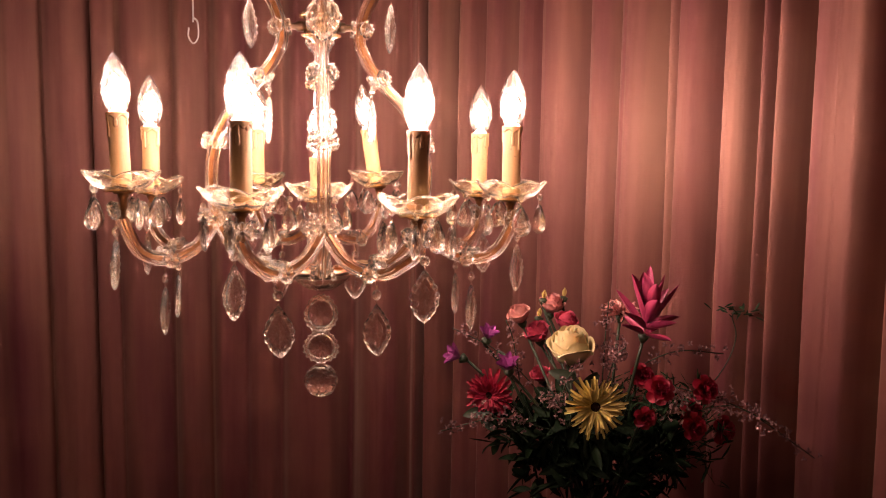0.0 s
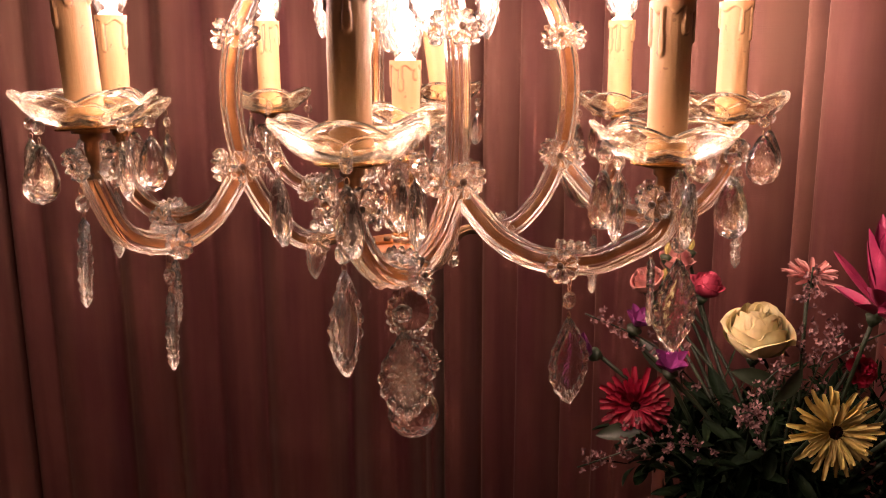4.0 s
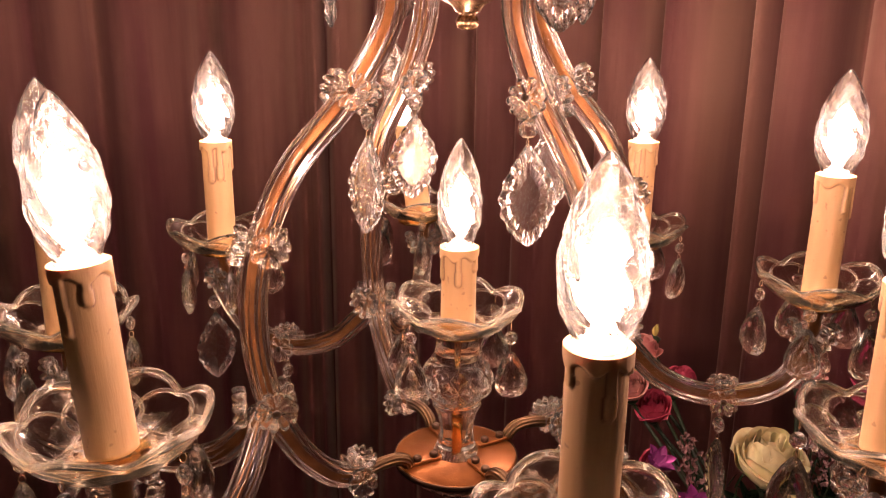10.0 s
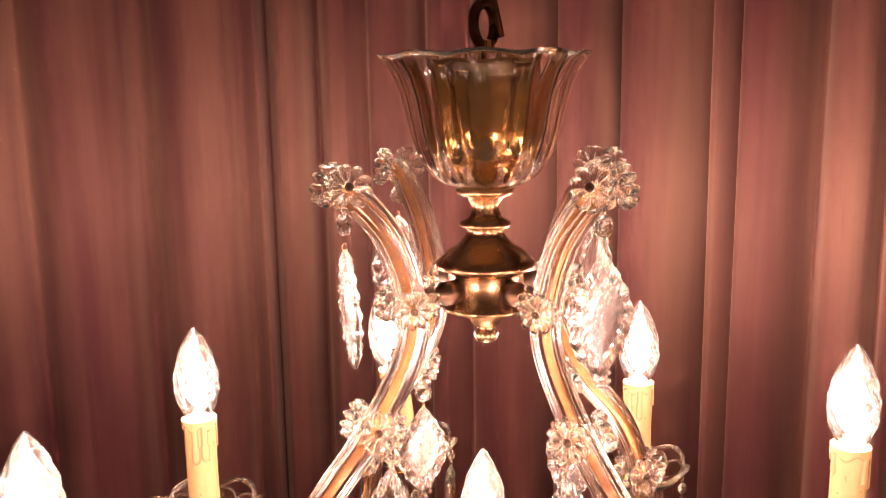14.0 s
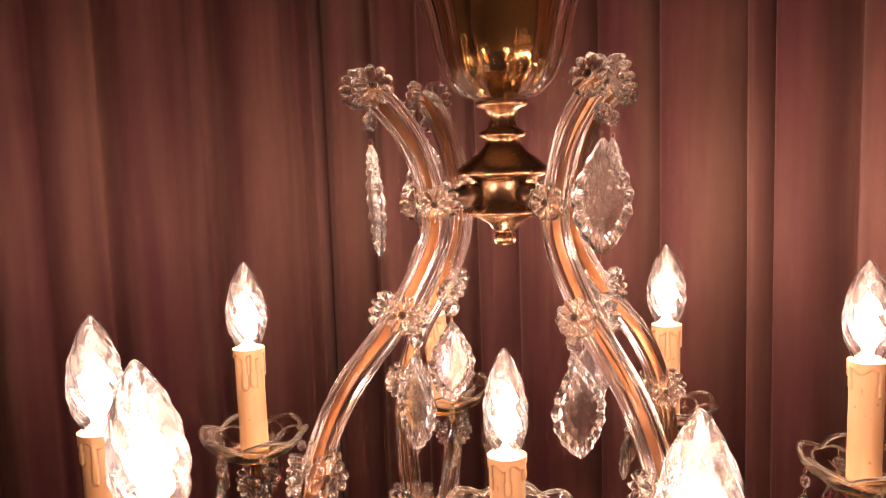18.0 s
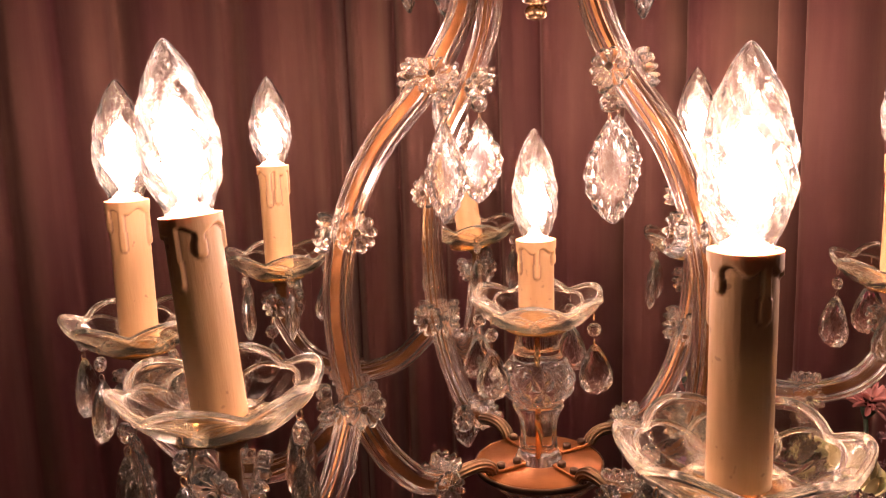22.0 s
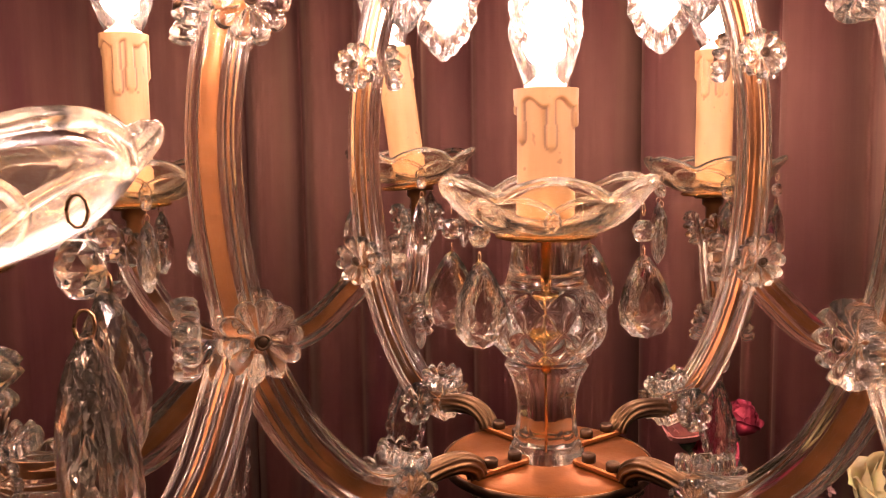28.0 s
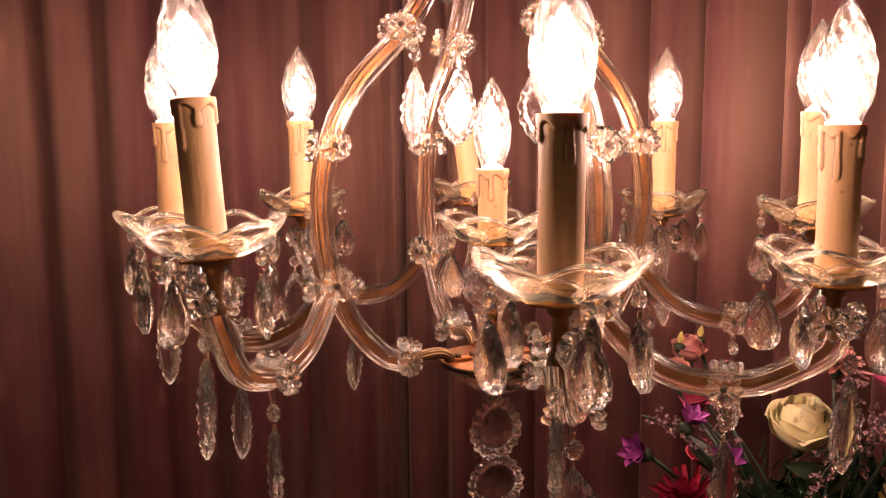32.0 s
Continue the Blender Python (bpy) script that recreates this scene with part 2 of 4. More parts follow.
def rings(rows, closed=True, cap0=False, cap1=False):
    """Faces between equal rows of points."""
    n = len(rows[0])
    vs = [p for r in rows for p in r]
    fs = []
    for i in range(len(rows) - 1):
        for j in range(n if closed else n - 1):
            a, b = i * n + j, i * n + (j + 1) % n
            fs.append([a, b, b + n, a + n])
    if cap0:
        fs.append(list(range(n))[::-1])
    if cap1:
        fs.append([(len(rows) - 1) * n + j for j in range(n)])
    return vs, fs


def lathe(profile, n=32, flute=None, cap0=True, cap1=True):
    """A turned body: profile of (radius, height); flute(angle, k) scales the radius, k being 0 to 1 along the profile."""
    rows = []
    for k, (r, z) in enumerate(profile):
        row = []
        for j in range(n):
            a = 2 * math.pi * j / n
            q = r * (flute(a, k / (len(profile) - 1)) if flute else 1)
            row.append((q * math.cos(a), q * math.sin(a), z))
        rows.append(row)
    return rings(rows, True, cap0, cap1)


def smooth_path(pts, n):
    """A Catmull-Rom curve through the points, n samples."""
    p = [Vector(q) for q in pts]
    p = [p[0] * 2 - p[1]] + p + [p[-1] * 2 - p[-2]]
    out, m = [], len(p) - 3
    for i in range(n):
        u = i / (n - 1) * m
        k = min(int(u), m - 1)
        f = u - k
        a, b, c, d = p[k], p[k + 1], p[k + 2], p[k + 3]
        out.append(0.5 * ((2 * b) + (c - a) * f + (2 * a - 5 * b + 4 * c - d) * f * f + (3 * b - a - 3 * c + d) * f ** 3))
    return out


def sweep(path, section, side=None, taper=None, twist=0.0):
    """A section (u, v) drawn along a path; u lies along side, which keeps its way."""
    rows, n = [], len(path)
    for i, p in enumerate(path):
        d = (path[min(i + 1, n - 1)] - path[max(i - 1, 0)]).normalized()
        s = Vector(side) if side else (Vector((1, 0, 0)) if abs(d.x) < 0.8 else Vector((0, 1, 0)))
        s = (s - d * s.dot(d)).normalized()
        w = d.cross(s)
        k = taper(i / (n - 1)) if taper else 1.0
        a = twist * i / (n - 1)
        ca, sa = math.cos(a), math.sin(a)
        rows.append([p + s * (u * ca - v * sa) * k + w * (u * sa + v * ca) * k for u, v in section])
    return rings(rows, True, True, True)


def circle(r, n, lobes=0, depth=0.0):
    return [((r * (1 + depth * math.cos(lobes * 2 * math.pi * j / n))) * math.cos(2 * math.pi * j / n),
             (r * (1 + depth * math.cos(lobes * 2 * math.pi * j / n))) * math.sin(2 * math.pi * j / n)) for j in range(n)]


def box(x, y, z, bevel=0.0):
    """A block on its base, its edges cut off."""
    b, hx, hy = bevel, x / 2, y / 2
    def ring(i, h):
        return [(-hx + i, -hy + b + i * 0, h), (-hx + b, -hy + i, h), (hx - b, -hy + i, h), (hx - i, -hy + b, h),
                (hx - i, hy - b, h), (hx - b, hy - i, h), (-hx + b, hy - i, h), (-hx + i, hy - b, h)]
    if not b:
        return ([(-hx, -hy, 0), (hx, -hy, 0), (hx, hy, 0), (-hx, hy, 0), (-hx, -hy, z), (hx, -hy, z), (hx, hy, z), (-hx, hy, z)],
                [[3, 2, 1, 0], [4, 5, 6, 7], [0, 1, 5, 4], [1, 2, 6, 5], [2, 3, 7, 6], [3, 0, 4, 7]])
    return rings([ring(b, 0), ring(0, b), ring(0, z - b), ring(b, z)], True, True, True)


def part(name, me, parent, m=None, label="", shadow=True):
    """One mesh object under a thing or a part."""
    ob = new(name, me)
    ob.parent = parent
    if m is not None:
        ob.matrix_basis = m
    if label:
        ob["label"] = label
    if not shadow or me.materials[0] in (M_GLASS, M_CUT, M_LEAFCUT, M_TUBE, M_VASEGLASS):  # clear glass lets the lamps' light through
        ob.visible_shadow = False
    return ob


def empty(name, m, label, category, group=""):
    ob = new(name)
    ob.empty_display_size = 0.05
    ob.matrix_basis = m
    return tagged(ob, label, category, group)


def facing(place, way, spin=0.0):
    """A pose at place whose z axis looks along way."""
    return Matrix.Translation(place) @ Vector(way).to_track_quat("Z", "Y").to_matrix().to_4x4() @ pose(0, 0, 0, 0, 0, spin)


# ---- room ----
# Unseen walls added to close the room; the near south one bounces fill light.
X0, X1, Y0, Y1, H = -2.4, 2.2, -1.8, 1.75, 2.9
def slab(name, label, size, at, mat):
    ob = new(name, mesh(name, *box(*size), mat, False))
    ob.location = at
    return tagged(ob, label, name.split("_")[0], "", "structure")


slab("floor", "dark stained wooden floor of the dim showroom", (X1 - X0, Y1 - Y0, 0.1), ((X0 + X1) / 2, (Y0 + Y1) / 2, -0.1), M_FLOOR)
slab("ceiling", "plain dim brown plaster ceiling", (X1 - X0, Y1 - Y0, 0.1), ((X0 + X1) / 2, (Y0 + Y1) / 2, H), M_WALL)
slab("wall_north", "plain wall behind the curtain", (X1 - X0 + 0.4, 0.2, H), ((X0 + X1) / 2, Y1 + 0.1, 0), M_WALL)
slab("wall_south", "added unseen wall facing the curtain, set near to bounce light", (X1 - X0 + 0.4, 0.2, H), ((X0 + X1) / 2, Y0 - 0.1, 0), M_WALL)
slab("wall_east", "plain brown side wall", (0.2, Y1 - Y0, H), (X1 + 0.1, (Y0 + Y1) / 2, 0), M_WALL)
slab("wall_west", "plain brown side wall", (0.2, Y1 - Y0, H), (X0 - 0.1, (Y0 + Y1) / 2, 0), M_WALL)


# ---- curtain ----
# folds along the cloth: place of each groove, its depth and its width
GROOVES = [(1.46, .030, .030), (1.592, .040, .016), (1.66, .022, .028), (1.79, .050, .036), (1.90, .036, .030), (2.00, .034, .030), (2.10, .028, .026), (2.28, .058, .042), (2.44, .040, .028), (2.483, .060, .010),
           (2.562, .045, .020), (2.645, .040, .022), (2.74, .050, .028), (2.83, .032, .024), (2.965, .050, .022), (3.075, .055, .020), (3.205, .060, .026), (3.262, .035, .016), (3.365, .066, .026),
           (3.458, .040, .014), (3.495, .030, .012), (3.550, .085, .030), (3.695, .075, .024), (3.84, .060, .030)]


def curtain(name, line, label):
    """A floor-length curtain along a plan line: broad soft panels of cloth between uneven grooves."""
    crng = random.Random(8)
    folds = list(GROOVES)
    for start, end in ((0.06, 1.38), (3.95, 5.65)):
        at = start
        while at < end:
            folds.append((at, crng.uniform(0.03, 0.06), crng.uniform(0.018, 0.040)))
            at += crng.uniform(0.09, 0.19)
    count = 2100
    path = smooth_path([(x, y, 0) for x, y in line], count)
    run = [0.0]
    for a, b in zip(path, path[1:]):
        run.append(run[-1] + (b - a).length)
    zs = [0.02 + 2.84 * k / 40 for k in range(41)]
    rows = []
    for z in zs:
        row = []
        for i, p in enumerate(path):
            d = (path[min(i + 1, count - 1)] - path[max(i - 1, 0)]).normalized()
            nrm = Vector((d.y, -d.x, 0))
            s = run[i] + 0.010 * noise.noise((run[i] * 3, (z - 1.5) * 0.7, 3.1)) * abs(z - 1.6)
            off = 0.035 + 0.026 * noise.noise((s * 7, z * 0.3, 9.0)) + 0.010 * noise.noise((s * 20, z * 0.45, 2.0)) + 0.0042 * noise.noise((s * 46, z * 0.5, 8.0)) + 0.0015 * noise.noise((s * 90, z * 0.8, 6.0))
            for g, deep, wide in folds:
                f = (s - g) / (0.72 * wide * (1 + 0.25 * noise.noise((g * 7, z * 0.8, 1.2))))
                if abs(f) < 4:
                    off -= (2.0 if s > 2.9 else 1.7) * deep * (1 + 0.3 * noise.noise((g * 11, z * 0.6, 4.4))) / (1 + f * f * (1 + 0.35 * f * f))
            q = p + nrm * off
            row.append((q.x, q.y, z))
        rows.append(row)
    ob = new(name, mesh(name, *rings(rows, False), M_CURTAIN))
    so = ob.modifiers.new("cloth", "SOLIDIFY")
    so.thickness = 0.0015
    return tagged(ob, label, "curtain")


curtain("curtain", [(-2.35, 0.95), (-1.5, 1.0), (-0.7, 1.02), (-0.2, 1.03), (0.0, 1.02), (0.15, 0.99), (0.28, 0.92), (0.42, 0.80), (0.55, 0.62), (0.65, 0.42), (0.76, 0.22), (0.89, 0.0), (1.05, -0.35), (1.25, -0.95), (1.4, -1.68)],
        "long red-brown satin curtain hanging in loose uneven folds round the corner")

# ---- chandelier ----
def rosette_mesh(r=0.0135, petals=10):
    """A pressed glass flower: ten round petals about a sunk centre."""
    def row(f, h0, bulge):
        out = []
        for j in range(petals * 6):
            a = 2 * math.pi * j / (petals * 6)
            c = abs(math.cos(petals * a / 2))
            rad = r * f * (1 - (0.20 * f) * (1 - c ** 0.55))
            out.append((rad * math.cos(a), rad * math.sin(a), h0 + bulge * c))
        return out
    rows = [row(0.10, -0.0024, 0), row(0.55, -0.0024, 0.0), row(0.86, -0.0022, -0.0004), row(0.97, -0.0006, -0.0004), row(1.0, 0.0008, 0.0010), row(0.97, 0.0022, 0.0024), row(0.88, 0.0026, 0.0036), row(0.72, 0.0022, 0.0032),
            row(0.50, 0.0016, 0.0020), row(0.30, 0.0010, 0.0010), row(0.12, 0.0002, 0.0)]
    return mesh("rosette", *rings(rows, True, True, True), M_CUT)


def outline(kind, n):
    """The outline of a hanging drop, top at 0, as (half width, depth below the top) by angle, with unit length."""
    pts = []
    for j in range(n):
        a = 2 * math.pi * j / n
        s, c = math.sin(a), math.cos(a)
        if kind == "almond":
            y = -0.5 + 0.5 * c
            x = 0.30 * s * (1.0 - 0.44 * c) ** 1.1
        elif kind == "oval":
            y = -0.5 + 0.5 * c
            x = 0.43 * s * (1.0 - 0.12 * c)
            k = 1 - 0.09 * (0.5 + 0.5 * math.cos(18 * a))
            x, y = x * k, -0.5 + (y + 0.5) * k
        else:  # shouldered pendeloque: narrow neck, widest below the middle, pointed foot
            y = -0.5 + 0.5 * c
            d = -y
            x = math.copysign(0.295 * math.sin(math.pi * d ** 1.12) ** 0.72 * (0.78 + 0.22 * min(1, d * 2.4)), s) if 0 < d < 1 else 0.0
            k = 1 - 0.10 * (0.5 + 0.5 * math.cos(18 * a))
            x = x * k + 0.010 * s
        pts.append((x, y))
    return pts


def drop_mesh(kind, length, thick, wide=1.0):
    """A cut drop that hangs from the origin, faceted on both faces."""
    n = {"almond": 14, "leaf": 108, "oval": 108}[kind]
    base = [(x * wide, y) for x, y in outline(kind, n)]
    def ring(f, h, turn=0.0):
        q = base if not turn else [((base[j][0] + base[(j + 1) % n][0]) / 2, (base[j][1] + base[(j + 1) % n][1]) / 2) for j in range(n)]
        return [(x * f * length, h, (-0.5 + (y + 0.5) * f) * length) for x, y in q]
    if kind in ("leaf", "oval"):
        lobes = 18
        wave = [0.78 + 0.40 * (0.5 + 0.5 * math.cos(lobes * 2 * math.pi * j / n + math.pi)) for j in range(n)]
        plain = ring
        def ring(f, h):
            return [(x, y * (wave[j] if inner <= f < 0.95 else 1), z) for j, (x, y, z) in enumerate(plain(f, h))]
        inner = 0.74
        if kind == "leaf":
            rows = [ring(0.10, -thick * 0.80), ring(0.44, -thick * 0.74), ring(inner - 0.06, -thick * 0.62), ring(0.84, -thick * 0.9), ring(1.0, -thick * 0.25)]
            rows += [[(x, -y, z) for x, y, z in r] for r in reversed(rows)]
        else:
            rows = [ring(0.08, -thick * 1.05), ring(0.30, -thick * 0.92), ring(inner - 0.10, -thick * 0.52), ring(inner, -thick * 0.70), ring(0.84, -thick), ring(1.0, -thick * 0.3), ring(1.0, thick * 0.3), ring(0.84, thick), ring(inner, thick * 0.70), ring(inner - 0.10, thick * 0.52), ring(0.30, thick * 0.92), ring(0.08, thick * 1.05)]
    else:
        half = [ring(0.20, -thick), ring(0.42, -thick * 0.95, 1), ring(0.64, -thick * 0.78), ring(0.84, -thick * 0.50, 1), ring(1.0, -thick * 0.12)]
        rows = half + [[(x, -y, z) for x, y, z in r] for r in reversed(half)]
    return mesh(kind + "_drop", *rings(rows, True, True, True), M_LEAFCUT if kind == "leaf" else M_CUT, False)


def ball_mesh(name, r, lat, lon, squash=1.0, mat=M_CUT, smooth=False):
    rows = []
    for i in range(1, lat):
        t = math.pi * i / lat
        rows.append([(r * math.sin(t) * math.cos(2 * math.pi * (j + 0.5 * (i % 2)) / lon), r * squash * math.sin(t) * math.sin(2 * math.pi * (j + 0.5 * (i % 2)) / lon), -r * math.cos(t)) for j in range(lon)])
    return mesh(name, *rings(rows, True, True, True), mat, smooth)


CUP_R = 0.0490
def cup_at_point(u, a, drop=0.0):
    """A point of the pan's upper side: u runs from the middle to the rim, six lobes round."""
    lobe = abs(math.cos(3 * a))
    soft = (math.sqrt(lobe * lobe + 0.02) - 0.06) ** 0.75
    rad = 0.008 + (CUP_R - 0.008) * u * (1 - 0.13 * u ** 3 * (1 - soft))
    z = 0.0026 + 0.001 * u + 0.0215 * u ** 3.0 * (0.60 + 0.40 * soft) - 0.0022 * math.sin(math.pi * u) ** 2 * lobe
    return Vector((rad * math.cos(a), rad * math.sin(a), z - drop))


def cup_mesh():
    """A pressed glass drip pan: a flat dish with six upturned lobes and a rolled rim."""
    n, m = 240, 26
    ang = [2 * math.pi * j / n for j in range(n)]
    low = [[cup_at_point(i / m, a, 0.0030) for a in ang] for i in range(m + 1)]
    top = [[cup_at_point(i / m, a) for a in ang] for i in range(m, -1, -1)]
    def bead(t):
        out = []
        for p, q in zip(low[-1], top[0]):
            c, h = (p + q) / 2, (q - p).length / 2
            d = Vector((c.x, c.y, 0)).normalized()
            out.append(c + d * (0.0010 * math.sin(t) + 0.0003) + Vector((0, 0, -1.2 * h * math.cos(t))))
        return out
    me = mesh("drip_pan", *rings(low + [bead(0.3), bead(0.9), bead(1.57), bead(2.2), bead(2.8)] + top + [low[0]], True), M_GLASS)
    me.materials.append(M_RIM)
    me.polygons.foreach_set("material_index", [1 if n * (m + 1) <= k < n * (m + 6) else 0 for k in range(len(me.polygons))])
    return me


def loop_mesh():
    """One of the interlaced oval ribs of the pan, lying over one lobe and half of its neighbours."""
    pts = [cup_at_point(0.62 + 0.35 * math.cos(t), 1.12 * math.sin(t) * (1 - 0.12 * math.cos(t)), -0.0010) for t in [2 * math.pi * k / 56 for k in range(57)]]
    return mesh("oval_rib", *sweep(pts, circle(0.0013, 8), (0, 0, 1)), M_RIB)


def sleeve_mesh(h, seed):
    """A card candle sleeve with runs of wax below its rim, brown glaze in the hollows beside them."""
    rng = random.Random(seed)
    count = rng.choice((5, 6, 7))
    runs = [(2 * math.pi * (k + rng.uniform(-0.3, 0.3)) / count, rng.uniform(0.010, 0.036), rng.uniform(0.16, 0.24)) for k in range(count)]
    n, m, rows, grime = 120, 64, [], []
    for i in range(m + 1):
        d = h * (i / m) ** 1.6
        row = []
        for j in range(n):
            a = 2 * math.pi * j / n
            f = 0.0065 + 0.002 * math.sin(count * a + seed) - d
            near = [f]
            for c, le, w in runs:
                x = abs((a - c + math.pi) % (2 * math.pi) - math.pi) * 0.0128
                half = w * 0.0128 * (0.75 if d < le * 0.6 else 1.0)
                near.append(half - x if d < le - half else half - math.hypot(x, d - le + half))
            f = max(near)
            wax = min(1, max(0, f / 0.0011 + 0.25))
            g = max(0, 1 - abs(f + 0.0003) / 0.0009) * (0.75 + 0.25 * math.sin(9 * a))
            q = 0.0127 + 0.0016 * (wax * wax * (3 - 2 * wax)) + 0.00015 * math.sin(3 * a + 40 * d)
            row.append((q * math.cos(a), q * math.sin(a), -d))
            grime.append(g)
        rows.append(row)
    g2 = [g for i in range(m, -1, -1) for g in grime[i * n:(i + 1) * n]] + [0.2] * (2 * n)
    inner = [[(0.0112 * math.cos(2 * math.pi * j / n), 0.0112 * math.sin(2 * math.pi * j / n), -z) for j in range(n)] for z in (0.0, 0.012)]
    me = mesh("candle_sleeve", *rings([*reversed(rows)] + inner, True, True, True), M_SLEEVE)
    me.attributes.new("glaze", "FLOAT", "POINT").data.foreach_set("value", g2)
    return me


BULB = [(0.0095, -0.004), (0.0112, 0.003), (0.0140, 0.009), (0.0165, 0.016), (0.0177, 0.024), (0.0177, 0.032), (0.0167, 0.040), (0.0149, 0.048), (0.0123, 0.056), (0.0089, 0.063), (0.0054, 0.0690), (0.0022, 0.0733), (0.0004, 0.0745)]
BULB = [(r, z * 1.045) for r, z in BULB]
def bulb_mesh():
    """A twisted flame bulb: a thin blown shell."""
    pr = [(p.x, p.y) for p in smooth_path([(r, z, 0) for r, z in BULB], 34)]
    def tw(a, k):
        return 1 + math.sin(math.pi * min(1, k * 1.1)) * (0.055 * math.cos(8 * a + 36 * k) + 0.016 * math.cos(8 * a - 20 * k))
    o = lathe(pr, 72, tw, False, True)
    i = lathe([(max(0.0001, r * 0.925 - 0.0004), z - (0.0006 if k > 28 else 0)) for k, (r, z) in enumerate(pr)], 72, None, False, True)
    return mesh("bulb", *join(o, (i[0], [q[::-1] for q in i[1]])), M_BULB)


def glow_mesh():
    """The lit inside of the bulb."""
    return mesh("light_body", *lathe([(0.003, 0.0105), (0.0068, 0.0130), (0.0094, 0.018), (0.0107, 0.025), (0.0102, 0.033), (0.0082, 0.041), (0.0050, 0.047), (0.001, 0.051)], 12), M_LAMP)


ROSETTE = rosette_mesh()
ALMOND = drop_mesh("almond", 0.042, 0.0058)
SMALLALMOND = drop_mesh("almond", 0.037, 0.0052)
LEAFDROP = drop_mesh("leaf", 0.066, 0.0038)
BIGLEAF = drop_mesh("leaf", 0.070, 0.0036, 1.16)
BEAD = ball_mesh("bead", 0.0068, 6, 8, 0.7)
SMALLBEAD = ball_mesh("bead", 0.0052, 6, 8, 0.7)
WIRE = mesh("wire", *join(*[moved(sweep([Vector((0.0016 * math.cos(t), 0, 0.0026 * math.sin(t))) for t in [2 * math.pi * k / 10 for k in range(11)]], circle(0.00035, 5), (0, 1, 0)), pose(0, 0, 0))]), M_BRASS)
CUP = cup_mesh()
LOOP = loop_mesh()
BULBS = bulb_mesh()
GLOW = glow_mesh()
FERRULE = mesh("ferrule", *lathe([(0.010, -0.0042), (0.0215, -0.0036), (0.0228, -0.0028), (0.0228, -0.0018), (0.0212, -0.0012), (0.010, -0.0010)], 40), M_POLISHED)
PIN = mesh("pin", *join(lathe([(0.0022, 0.0035), (0.0022, 0.0052), (0.0008, 0.0056)], 8), moved(WIRE and sweep([Vector((0.0022 * math.cos(t), 0.0022 * math.sin(t), 0.0055)) for t in [2 * math.pi * k / 10 for k in range(11)]], circle(0.0005, 5), (0, 0, 1)), pose(0, 0, 0))), M_IRON)

chandelier = empty("chandelier", pose(0, 0, 0), "lit glass chandelier with nine candle bulbs and crystal drops", "chandelier")
rng = random.Random(4)


def rosette(place, way, spin=None, size=1.0):
    m = facing(place, way, rng.uniform(0, 36) if spin is None else spin) @ Matrix.Scale(size, 4)
    ob = part("rosette", ROSETTE, chandelier, m)
    part("pin", PIN, ob)


def pendant(parent, place, drop, turn, bead=BEAD, name="crystal_drop", gap=0.0):
    """A bead and a cut drop, wired one under the other."""
    x, y, z = place
    part("wire", WIRE, parent, pose(x, y, z, 0, 0, turn + 90))
    part("bead", bead, parent, pose(x, y, z - 0.009, 0, 0, turn + rng.uniform(-20, 20)))
    part("wire", WIRE, parent, pose(x, y, z - 0.018 - gap, 0, 0, turn + 90))
    part(name, drop, parent, pose(x, y, z - 0.019 - gap, rng.uniform(-3, 3), rng.uniform(-3, 3), turn))


def ribbed_tube(name, path, side, radius=0.0088):
    n = 54
    tube = part(name, mesh(name, *sweep(path, circle(radius, n, 9, 0.075), side), M_TUBE), chandelier)
    strip = [(-0.0005, -0.0016), (0.0005, -0.0016), (0.0005, 0.0030), (-0.0005, 0.0030)]
    part("gilt_strip", mesh("gilt_strip", *sweep(path, strip, side), M_STRIP, False), tube, None, "gilded metal strip inside the glass arm")
    return tube


